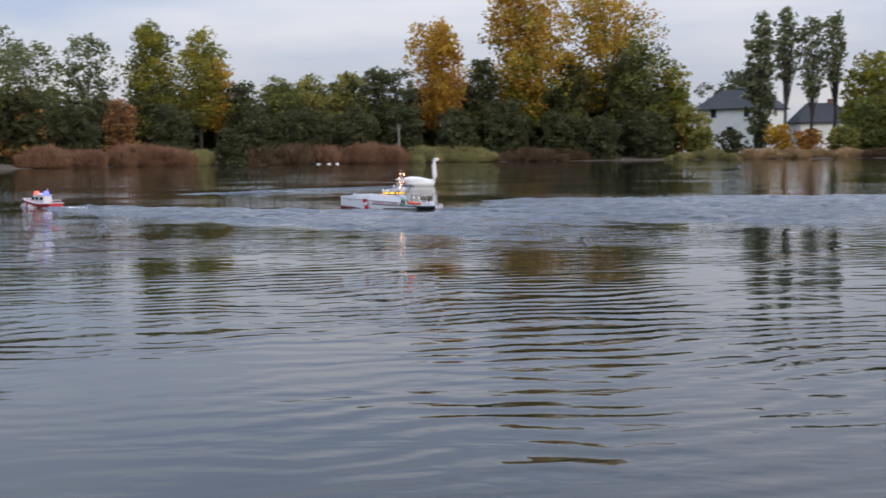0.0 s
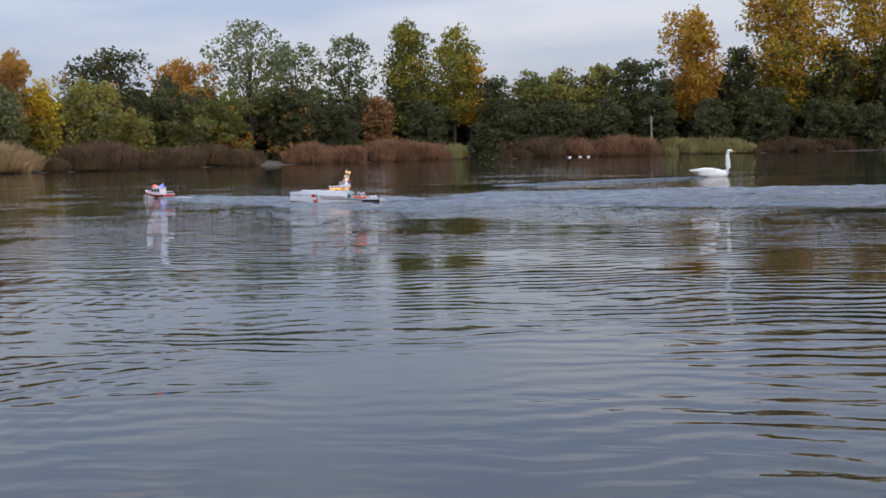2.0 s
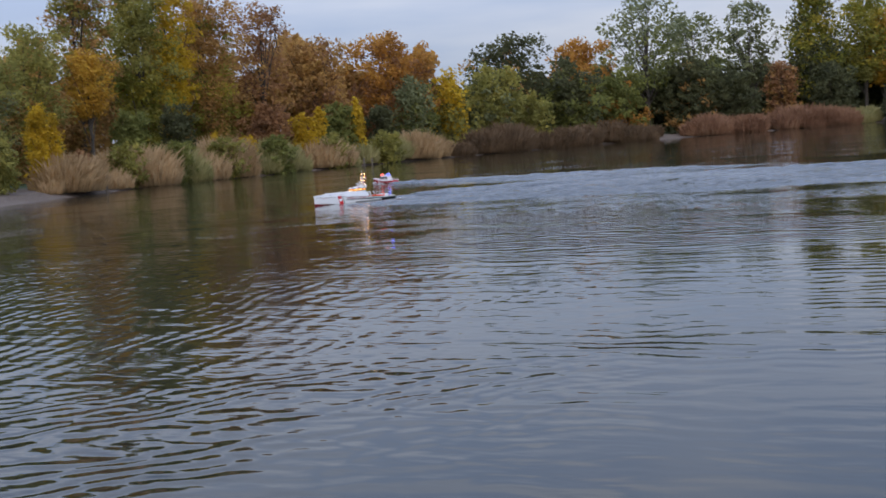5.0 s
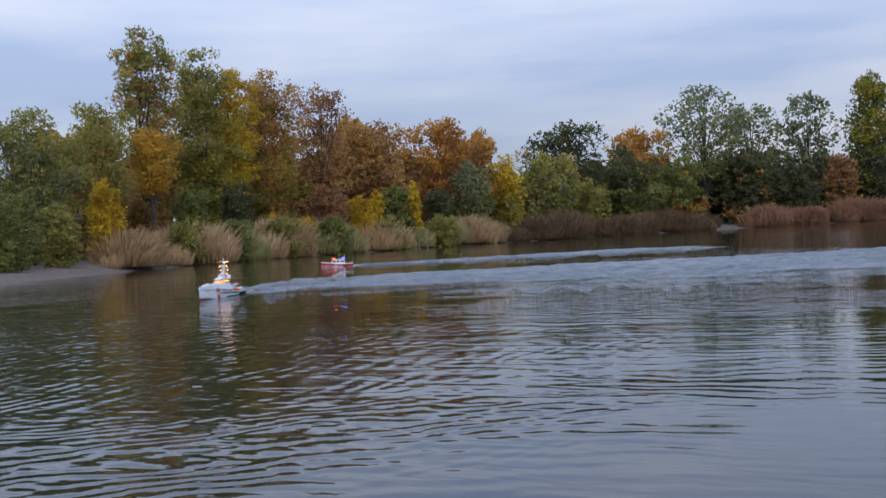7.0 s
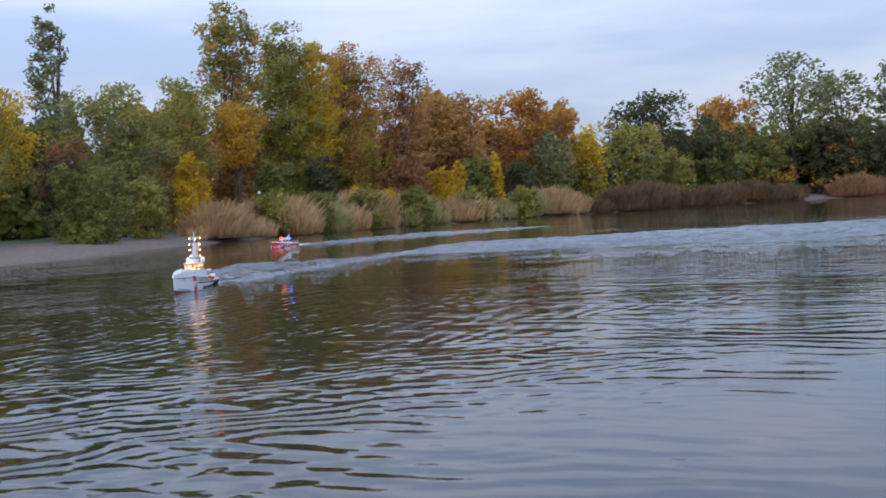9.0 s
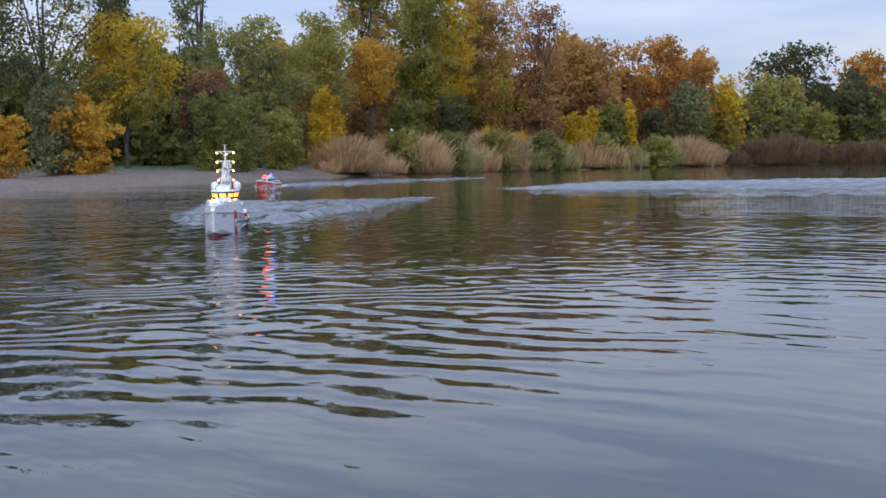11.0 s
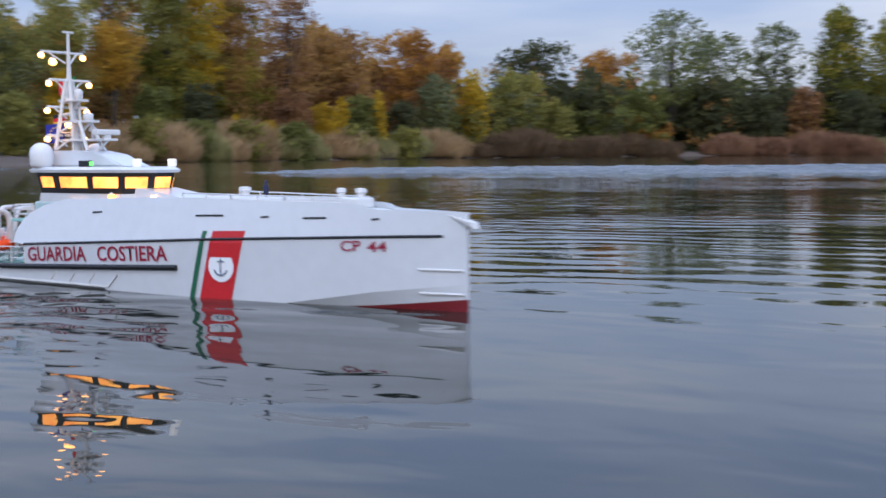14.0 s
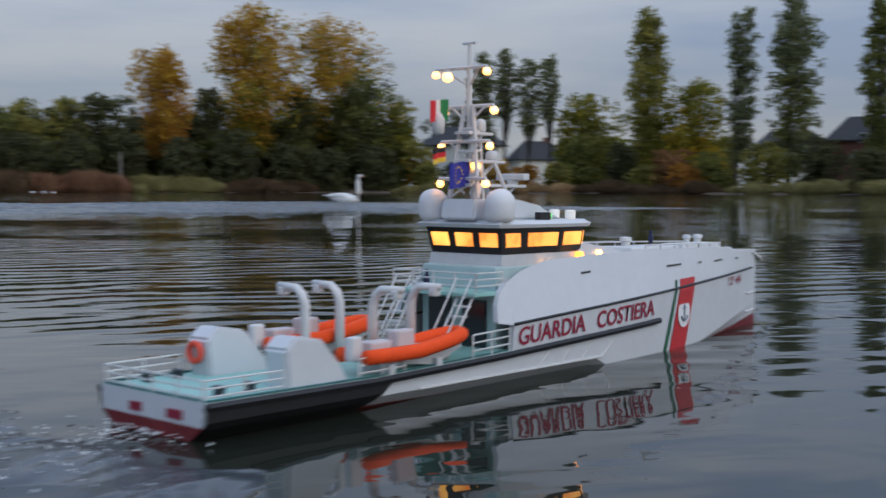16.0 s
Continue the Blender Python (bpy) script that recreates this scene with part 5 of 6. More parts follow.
    for x, r in ((-1.75, 0.03), (-0.95, 0.022), (-0.8, 0.026)):
        bm = bmesh.new()
        lathe(bm, [(r, 0), (r, 0.03), (r * 1.4, 0.035), (r * 1.3, 0.055), (r * 0.4, 0.06)], 10, (x, 0.05, 0.655))
        bpart("deck_vent", bm, WHITE2, boat)
    for s in (-1, 1):
        rail([(x, s * (side_y(x, sheer(x)) - 0.03), sheer(x) - 0.03) for x in (-2.0, -1.6, -1.2, -0.8)], 0.06, boat, bars=2, step=0.2)
    # after deck: vent housings, bollards, life ring, rails
    for s in (-1, 1):
        bm = bmesh.new()
        prism(bm, [(-5.0, 0.12), (-4.62, 0.12), (-4.72, 0.22), (-4.80, 0.34), (-4.96, 0.365), (-5.02, 0.31)], s * 0.19, s * 0.34)
        bmesh.ops.bevel(bm, geom=bm.edges[:], offset=0.012, segments=2, affect="EDGES")
        bpart("vent_housing", bm, WHITE, boat, "white slanted vent housing")
        for x in (-5.30, -5.14):
            bm = bmesh.new()
            for yy in (s * 0.25 - 0.018, s * 0.25 + 0.018):
                lathe(bm, [(0.014, 0), (0.014, 0.05), (0.02, 0.052), (0.02, 0.06)], 8, (x, yy, 0.125))
            bpart("bollard", bm, mat("dark_steel", (0.06, 0.07, 0.08), 0.4, 0.6), boat)
        yy = s * (side_y(-5, 0.2) - 0.015)
        rail([(STERN + 0.01, yy * 0.97, 0.13), (-5.05, yy, 0.132)], 0.10, boat)
        rail([(-4.60, yy, 0.135), (-4.30, yy, 0.14)], 0.10, boat)
        rail([(-3.80, yy, 0.155), (-3.50, yy, 0.165)], 0.12, boat)
    rail([(STERN + 0.01, -0.34, 0.13), (STERN + 0.01, 0.34, 0.13)], 0.10, boat)
    bm = bmesh.new()
    ring(bm, (-5.04, 0.26, 0.25), Matrix.Rotation(radians(90), 4, "Y"), 0.042, 0.014)
    bpart("life_ring", bm, mat("orange_red_ring", (0.75, 0.07, 0.03), 0.5), boat, "orange-red life ring", True)
    for x in (-0.17, 0.10):
        bm = bmesh.new()
        w = 0.05 if x < 0 else 0.04
        box(bm, STERN - 0.008, STERN - 0.002, x - w, x + w, 0.062, 0.10)
        bpart("name_bar", bm, TEXT_RED, boat)
    # inflatable boats under davits
    for s in (-1, 1):
        rib = new("rigid_inflatable")
        rib.parent = boat
        tagged(rib, "orange rigid inflatable boat in its cradle")
        xa, xb, yc, zc = (-4.56, -3.80, -0.275, 0.235) if s < 0 else (-4.68, -3.92, 0.265, 0.26)
        bm = bmesh.new()
        pts = []
        for t in np.linspace(0, 1, 21):
            a = t * 2 - 1
            if abs(a) > 0.55:
                x, y = xa + (1 - abs(a)) / 0.45 * 0.40, 0.085
            else:
                q = a / 0.55 * 1.5708
                x, y = xa + 0.40 + 0.34 * math.cos(q), 0.085 * abs(math.sin(q)) ** 0.7
            pts.append((x, yc + (y if a < 0 else -y), zc + 0.05 * max(0, (x - xa - 0.35) / 0.4)))
        tube(bm, pts, 0.036, 10)
        bpart("tube", bm, ORANGE, rib, "orange inflated tube", True)
        bm = bmesh.new()
        prism(bm, [(xa + 0.02, zc - 0.03), (xa + 0.5, zc - 0.08), (xb - 0.06, zc - 0.01), (xb - 0.1, zc + 0.02), (xa + 0.02, zc + 0.0)], yc - 0.06, yc + 0.06)
        bpart("keel", bm, mat("grey_keel", (0.45, 0.47, 0.48), 0.5), rib)
        bm = bmesh.new()
        box(bm, xa + 0.26, xa + 0.38, yc - 0.035, yc + 0.035, zc, zc + 0.10, 0.01)
        box(bm, xa + 0.08, xa + 0.22, yc - 0.04, yc + 0.04, zc, zc + 0.06, 0.01)
        bpart("console", bm, mat("pale_pink_grey", (0.55, 0.5, 0.5), 0.5), rib)
        bm = bmesh.new()
        box(bm, xa - 0.03, xa + 0.04, yc - 0.025, yc + 0.025, zc - 0.02, zc + 0.09, 0.01)
        bpart("outboard_motor", bm, WHITE2, rib)
        for x in (xa + 0.17, xa + 0.5):
            bm = bmesh.new()
            box(bm, x - 0.02, x + 0.02, yc - 0.09, yc + 0.09, 0.11, 0.19, 0.004)
            bpart("cradle", bm, GREY, boat)
        for x in ((-4.27, -4.0) if s < 0 else (-4.50, -4.27)):
            bm = bmesh.new()
            yi = s * 0.115
            tube(bm, [(x, yi, 0.12), (x, yi, 0.44), (x, yi + s * 0.02, 0.49), (x, yi + s * 0.06, 0.52), (x, yi + s * 0.19, 0.525)], 0.027, 8, 0.018)
            box(bm, x - 0.022, x + 0.022, yi + s * 0.16 - 0.02, yi + s * 0.16 + 0.02, 0.48, 0.52, 0.004)
            bpart("davit", bm, WHITE2, boat, "white curved davit arm", True)
    # two small deck figurines as plain shapes
    for x, y, z in ((-1.52, 0.0, 0.655), (-3.62, 0.12, 0.475)):
        bm = bmesh.new()
        lathe(bm, [(0.012, 0), (0.016, 0.03), (0.02, 0.06), (0.008, 0.078), (0.013, 0.09), (0.006, 0.104)], 8, (x, y, z))
        bpart("figurine", bm, NAVY, boat, "tiny dark deck figurine", True)
    return boat


patrol_boat = build_patrol_boat()

# ---------- houses on the far bank ----------
def house(az, back, wide, deep, eave, ridge, turn, wall_mat, roof_mat, label, windows, lift=0.0, name="house"):
    d = bank(az) + back
    x, y = polar(az, d)
    h = new(name)
    h.matrix_world = pose(x, y, ground_height(az, d) - 0.2 + lift, 0, 0, az + turn)
    tagged(h, label, "house")
    bm = bmesh.new()
    box(bm, -wide / 2, wide / 2, -deep / 2, deep / 2, -lift, eave, 0.02)
    wall = part("wall", bm, wall_mat, h)
    bm = bmesh.new()
    o = 0.5
    lo = [(-wide / 2 - o, -deep / 2 - o, eave), (wide / 2 + o, -deep / 2 - o, eave), (wide / 2 + o, deep / 2 + o, eave), (-wide / 2 - o, deep / 2 + o, eave)]
    a = [bm.verts.new(p) for p in lo]
    b = [bm.verts.new((p[0], p[1], p[2] + 0.18)) for p in lo]
    r0, r1 = bm.verts.new((-wide / 2 + deep * 0.28, 0, ridge)), bm.verts.new((wide / 2 - deep * 0.28, 0, ridge))
    bm.faces.new(a[::-1])
    for i in range(4):
        bm.faces.new((a[i], a[(i + 1) % 4], b[(i + 1) % 4], b[i]))
    bm.faces.new((b[0], b[1], r1, r0))
    bm.faces.new((b[2], b[3], r0, r1))
    bm.faces.new((b[1], b[2], r1))
    bm.faces.new((b[3], b[0], r0))
    roof = part("roof", bm, roof_mat, h)
    bm = bmesh.new()
    box(bm, -0.4, 0.4, -0.35, 0.35, (eave + ridge) / 2, ridge + 0.7, 0.02, Matrix.Translation((wide * 0.18, 0, 0)))
    part("chimney", bm, mat("chimney_brick", (0.16, 0.08, 0.06), 0.9, noise_scale=3, spread=0.4), roof)
    for face, u, z, w, hh in windows:
        win = new("window")
        win.parent = h
        if face == "front":
            win.matrix_local = pose(u, -deep / 2, z)
        else:
            win.matrix_local = pose(wide / 2 if face == "right" else -wide / 2, u, z, 0, 0, 90 if face == "right" else -90)
        bm = bmesh.new()
        for x0, x1, z0, z1 in ((-w / 2, w / 2, -0.08, 0), (-w / 2, w / 2, hh, hh + 0.08), (-w / 2 - 0.08, -w / 2, -0.08, hh + 0.08), (w / 2, w / 2 + 0.08, -0.08, hh + 0.08)):
            box(bm, x0, x1, -0.05, 0.04, z0, z1)
        part("frame", bm, mat("window_frame_paint", (0.6, 0.6, 0.58), 0.5), win)
        bm = bmesh.new()
        box(bm, -w / 2, w / 2, -0.02, 0.03, 0, hh)
        part("pane", bm, mat("house_window_glass", (0.02, 0.025, 0.03), 0.08), win)
    return h


PLASTER = mat("white_plaster", (0.74, 0.72, 0.67), 0.9, noise_scale=0.8, spread=0.12, bump=0.01)
SLATE = mat("dark_slate_roof", (0.022, 0.022, 0.025), 0.7, noise_scale=1.5, spread=0.3, bump=0.02)
BRICKRED = mat("dark_red_brick", (0.13, 0.05, 0.04), 0.9, noise_scale=1.2, spread=0.3, bump=0.02)
WIN2 = [("front", -4, 1.2, 1.1, 1.4), ("front", 0, 1.2, 1.1, 1.4), ("front", 4, 1.2, 1.1, 1.4), ("front", -3, 4.2, 1.0, 1.3), ("front", 3, 4.2, 1.0, 1.3), ("left", 0.5, 4.3, 0.9, 1.2), ("left", -2, 1.2, 1.0, 1.3), ("right", 0, 4.3, 0.9, 1.2)]
house(-14.3, 42, 12.4, 9.0, 5.5, 9.0, -24, PLASTER, SLATE, "two-storey white plaster house with a dark hipped roof", WIN2, 2.0)
house(-17.9, 48, 9.0, 7.0, 3.0, 6.6, 18, PLASTER, SLATE, "low white house with a grey roof behind poplars", [("front", -2.5, 0.9, 1.1, 1.2), ("front", 2.0, 0.9, 1.1, 1.2), ("left", 0, 0.9, 1.0, 1.2)], 2.0)
house(-29.9, 38, 11.0, 8.0, 4.2, 7.2, 12, PLASTER, SLATE, "white plaster house with a dark roof behind poplars", WIN2, 1.6)
house(-34.2, 42, 16.0, 8.0, 4.4, 8.2, -8, BRICKRED, SLATE, "long dark red brick house with a slate roof", WIN2, 2.6)
house(59.1, 26, 5.0, 5.0, 4.0, 5.2, -10, PLASTER, SLATE, "pale plaster house seen between the trees", [("front", -1.2, 0.9, 0.8, 1.1), ("front", 1.0, 0.9, 0.8, 1.1), ("front", -1.2, 2.6, 0.8, 1.0), ("front", 1.0, 2.6, 0.8, 1.0)], 0.6)

# ---------- posts and pale trunk ----------
WOOD = mat("weathered_wood", (0.17, 0.14, 0.11), 0.9, noise_scale=9, spread=0.4, bump=0.01)
for az, dd, hh in ((47.9, -2.0, 0.75), (35.6, -1.0, 0.6), (35.2, -1.2, 0.55)):
    x, y = polar(az, shore(az) + dd)
    bm = bmesh.new()
    tube(bm, [(0, 0, -0.8), (0.01, 0, 0.3), (0.02, 0.01, hh)], 0.065, 9, 0.055)
    p = part("wooden_post", bm, WOOD)
    p.location = (x, y, 0)
    tagged(p, "weathered wooden post standing in the water", "post", "posts by the shore")
bm = bmesh.new()
tube(bm, [(0, 0, 0), (0.1, 0, 3), (0.05, 0, 5.2)], 0.16, 8, 0.10)
tube(bm, [(0.07, 0, 4.2), (0.5, 0, 5.2)], 0.05, 6, 0.02)
snag = part("dead_trunk", bm, BIRCH)
snag.location = (*polar(2.2, shore(2.2) + 1.5), 0.0)
tagged(snag, "pale dead tree trunk at the water's edge", "tree trunk")

# ---------- birds ----------
FEATHER = mat("white_feathers", (0.80, 0.79, 0.76), 0.8, noise_scale=9, spread=0.10, bump=0.004)
BEAK = mat("orange_beak", (0.55, 0.18, 0.04), 0.5)


def blob(bm, rings, sides=14):
    """A body from sections along x: (x, z centre, half width, half height)."""
    rows = []
    for x, zc, w, h in rings:
        rows.append([bm.verts.new((x, w * math.cos(6.2832 * k / sides), zc + h * math.sin(6.2832 * k / sides))) for k in range(sides)])
    for a, b in zip(rows, rows[1:]):
        for k in range(sides):
            bm.faces.new((a[k], a[(k + 1) % sides], b[(k + 1) % sides], b[k]))
    bm.faces.new(rows[0][::-1])
    bm.faces.new(rows[-1])


def build_swan():
    sw = new("swan")
    tagged(sw, "white mute swan swimming with its neck raised", "swan")
    bm = bmesh.new()
    blob(bm, [(-0.62, 0.20, 0.02, 0.015), (-0.5, 0.17, 0.10, 0.07), (-0.3, 0.11, 0.17, 0.14), (-0.05, 0.09, 0.20, 0.18), (0.2, 0.08, 0.19, 0.16), (0.38, 0.07, 0.13, 0.12), (0.48, 0.08, 0.06, 0.06)])
    part("body", bm, FEATHER, sw, "", True)
    for s in (-1, 1):
        bm = bmesh.new()
        blob(bm, [(-0.66, 0.20, 0.012, 0.02), (-0.45, 0.20, 0.03, 0.05), (-0.2, 0.19, 0.05, 0.10), (0.08, 0.16, 0.05, 0.11), (0.26, 0.12, 0.02, 0.05)], 10)
        bmesh.ops.translate(bm, verts=bm.verts, vec=(0, s * 0.14, 0))
        part("wing", bm, FEATHER, sw, "", True)
    bm = bmesh.new()
    tube(bm, [(0.34, 0, 0.08), (0.46, 0, 0.16), (0.50, 0, 0.28), (0.485, 0, 0.45), (0.475, 0, 0.62), (0.49, 0, 0.74), (0.53, 0, 0.79)], 0.085, 12, 0.042)
    part("neck", bm, FEATHER, sw, "", True)
    bm = bmesh.new()
    blob(bm, [(0.46, 0.785, 0.02, 0.02), (0.50, 0.79, 0.045, 0.045), (0.56, 0.79, 0.048, 0.047), (0.62, 0.775, 0.03, 0.03)], 10)
    part("head", bm, FEATHER, sw, "", True)
    bm = bmesh.new()
    blob(bm, [(0.60, 0.775, 0.026, 0.026), (0.67, 0.762, 0.022, 0.014), (0.71, 0.755, 0.012, 0.006)], 8)
    part("beak", bm, BEAK, sw, "orange beak")
    return sw


swan = build_swan()


def build_bird():
    b = new("water_bird")
    tagged(b, "small white bird resting on the water by the reeds", "water bird", "birds by the reeds")
    b.scale = (0.62, 0.62, 0.62)
    bm = bmesh.new()
    blob(bm, [(-0.42, 0.14, 0.01, 0.01), (-0.25, 0.10, 0.10, 0.09), (0, 0.08, 0.16, 0.15), (0.22, 0.08, 0.12, 0.12), (0.34, 0.08, 0.03, 0.03)], 10)
    part("body", bm, FEATHER, b, "", True)
    bm = bmesh.new()
    blob(bm, [(0.2, 0.15, 0.04, 0.05), (0.28, 0.26, 0.05, 0.05), (0.36, 0.27, 0.03, 0.03)], 8)
    part("head", bm, FEATHER, b, "", True)
    return b


bird = build_bird()
bird.matrix_basis = pose(*polar(5.6, shore(5.6) - 4), 0, 0, 0, 15) @ Matrix.Diagonal((0.62, 0.62, 0.62, 1))
for az, rz in ((6.1, 170), (5.2, 40)):
    copy_thing(bird, pose(*polar(az, shore(az) - 4), 0, 0, 0, rz))

# ---------- the small red model boat ----------
RED2 = mat("bright_red_paint", (0.50, 0.03, 0.03), 0.35, noise_scale=9, spread=0.15)
GLOW_RED = mat("red_beacon", (0.9, 0.1, 0.08), 0.3, glow=(1.0, 0.10, 0.06), glow_power=1.6)
GLOW_BLUE = mat("blue_beacon", (0.1, 0.15, 0.9), 0.3, glow=(0.10, 0.12, 1.0), glow_power=2.2)


def build_fire_boat():
    fb = new("fire_boat")
    tagged(fb, "small red and white model boat with red and blue beacons", "model boat")
    bm = bmesh.new()
    xs = [-0.42, -0.3, -0.1, 0.1, 0.25, 0.36, 0.42]
    ws = [0.13, 0.14, 0.14, 0.135, 0.10, 0.05, 0.006]
    rows = []
    for x, w in zip(xs, ws):
        sh = 0.07 + 0.07 * max(0, (x + 0.1) / 0.5)
        rows.append([bm.verts.new(p) for p in ((x, -w, sh), (x, -w * 0.9, 0.02), (x, -w * 0.3, -0.04), (x, w * 0.3, -0.04), (x, w * 0.9, 0.02), (x, w, sh))])
    for a, b in zip(rows, rows[1:]):
        for k in range(5):
            bm.faces.new((a[k], b[k], b[k + 1], a[k + 1]))
        bm.faces.new((a[5], b[5], b[0], a[0]))
    bm.faces.new(rows[0])
    bm.faces.new(rows[-1][::-1])
    part("hull", bm, RED2, fb, "red hull")
    for s in (-1, 1):
        bm = bmesh.new()
        tube(bm, [(x, s * (w + 0.004), 0.075 + 0.07 * max(0, (x + 0.1) / 0.5)) for x, w in zip(xs, ws)], 0.013, 6)
        part("fender", bm, WHITE2, fb)
    bm = bmesh.new()
    prism(bm, [(-0.22, 0.07), (0.16, 0.09), (0.12, 0.17), (0.06, 0.205), (-0.20, 0.205)], -0.085, 0.085)
    bmesh.ops.bevel(bm, geom=bm.edges[:], offset=0.01, segments=2, affect="EDGES")
    cab = part("cabin", bm, WHITE2, fb, "white cabin")
    for s in (-1, 1):
        for x in (-0.15, -0.04, 0.06):
            bm = bmesh.new()
            box(bm, x - 0.04, x + 0.035, s * 0.088 - 0.003, s * 0.088 + 0.003, 0.13, 0.18)
            part("window", bm, DARK, cab)
    bm = bmesh.new()
    prism(bm, [(0.128, 0.135), (0.16, 0.105), (0.166, 0.11), (0.12, 0.178)], -0.06, 0.06)
    part("windscreen", bm, DARK, cab)
    bm = bmesh.new()
    box(bm, -0.21, 0.07, -0.095, 0.095, 0.205, 0.218, 0.004)
    roof = part("roof", bm, WHITE2, cab)
    bm = bmesh.new()
    box(bm, -0.08, -0.05, -0.07, 0.07, 0.218, 0.25, 0.004)
    part("radar_bar", bm, WHITE2, roof)
    for x, m in ((0.08, GLOW_RED), (-0.17, GLOW_BLUE)):
        bm = bmesh.new()
        lathe(bm, [(0.03, 0), (0.048, 0.006), (0.044, 0.05), (0.018, 0.065)], 10, (x, 0, 0.218 if x < 0 else 0.21))
        part("beacon", bm, m, fb, "glowing beacon", True)
    bm = bmesh.new()
    tube(bm, [(-0.2, 0, 0.21), (-0.21, 0, 0.34)], 0.006, 6)
    part("aerial", bm, WHITE2, fb)
    bm = bmesh.new()
    tube(bm, [(-0.40, -0.1, 0.07), (-0.40, -0.1, 0.13), (-0.40, 0.1, 0.13), (-0.40, 0.1, 0.07)], 0.007, 6)
    part("stern_rail", bm, WHITE2, fb)
    for piece in fb.children_recursive:
        piece.data.transform(Matrix.Diagonal((1.28, 1.08, 1.08, 1)))
    return fb


fire_boat = build_fire_boat()

# ---------- wakes ----------
FOAM = mat("white_foam", (0.72, 0.75, 0.76), 0.8, noise_scale=20, spread=0.3, bump=0.01)


def trail(name, length, w0, w1, label, amp=0.018, bend=0.0, nx=120, ny=22, seed=1):
    """Churned water behind a boat: a strip of short waves whose margins dip under the lake surface."""
    verts, faces = [], []
    for i in range(nx + 1):
        t = i / nx
        for j in range(ny + 1):
            v = j / ny * 2 - 1
            wob = 1 + 0.22 * noise.noise((t * length * 0.45, seed, 2.0 if v > 0 else 5.0))
            x = -t * length
            y = v * (w0 + (w1 - w0) * t ** 0.7) / 2 * wob + bend * t * t
            rim = min(1.0, (1 - abs(v)) * 5) * min(1.0, t * 25) * min(1.0, (1 - t) * 5)
            z = 0.012 * rim - 0.006 + amp * rim * (noise.noise((x * 1.3, y * 3.2, seed)) + 0.7 * noise.noise((x * 4, y * 7, seed + 3.0)) + 0.9 * math.exp(-((abs(v) - 0.8) / 0.12) ** 2))
            verts.append((x, y, z))
    for i in range(nx):
        for j in range(ny):
            a = i * (ny + 1) + j
            faces.append((a, a + 1, a + ny + 2, a + ny + 1))
    ob = raw(name, verts, faces, WAKE)
    for p in ob.data.polygons:
        p.use_smooth = True
    return tagged(ob, label, "wake")


def bow_wash(name, scale, spread, amp, label):
    """The V of bow waves round a hull."""
    nx, ny = 90, 64
    verts, faces = [], []
    for i in range(nx + 1):
        x = 0.35 - 6.4 * i / nx
        for j in range(ny + 1):
            v = j / ny * 2 - 1
            half = 0.5 + spread * max(0.0, 0.35 - x)
            y = v * half
            crest = 0.10 + spread * 0.72 * max(0.0, 0.1 - x)
            arm = math.exp(-((abs(y) - crest) / (0.05 + 0.04 * max(0, -x))) ** 2)
            arm2 = math.exp(-((abs(y) - crest * 0.62) / (0.05 + 0.03 * max(0, -x))) ** 2)
            rim = min(1.0, (1 - abs(v)) * 4) * min(1.0, i / 6) * min(1.0, (nx - i) / 14)
            z = rim * amp * (1.3 * arm + 0.35 * arm2 * min(1, max(0, -x - 1.0))) * (0.8 + 0.5 * noise.noise((x * 2.5, y * 4, 1)) + 0.3 * noise.noise((x * 7, y * 9, 4))) / (1 + 0.14 * max(0, -x)) - 0.014
            verts.append((x * scale, y * scale, z * scale))
    for i in range(nx):
        for j in range(ny):
            a = i * (ny + 1) + j
            faces.append((a, a + 1, a + ny + 2, a + ny + 1))
    ob = raw(name, verts, faces, WASH)
    for p in ob.data.polygons:
        p.use_smooth = True
    return tagged(ob, label, "wake")


def foam_patch(name, length, width, count, seed, label, fleck=1.0):
    rng = np.random.default_rng(seed)
    x = -length * rng.random(count) ** 1.6
    y = rng.normal(size=count) * width * 0.4 * (0.5 - x / length)
    z = 0.003 + 0.014 * fleck * rng.random(count)
    c = np.stack([x, y, z], 1)
    r = (0.004 + 0.009 * rng.random(count)) * fleck
    ang = rng.random(count) * 6.28
    u = np.stack([np.cos(ang), np.sin(ang), 0.2 * rng.normal(size=count)], 1) * r[:, None] * 1.6
    w = np.stack([-np.sin(ang), np.cos(ang), 0.2 * rng.normal(size=count)], 1) * r[:, None] * 0.7
    up = np.stack([0 * r, 0 * r, r * 0.8], 1)
    q = np.stack([c - u, c - w, c + u, c + w, c + up], 1).reshape(-1, 3)
    f = []
    for i in range(count):
        b = i * 5
        f += [(b, b + 1, b + 4), (b + 1, b + 2, b + 4), (b + 2, b + 3, b + 4), (b + 3, b, b + 4)]
    ob = raw(name, q.tolist(), f, FOAM)
    return tagged(ob, label, "foam", kind="stuff")


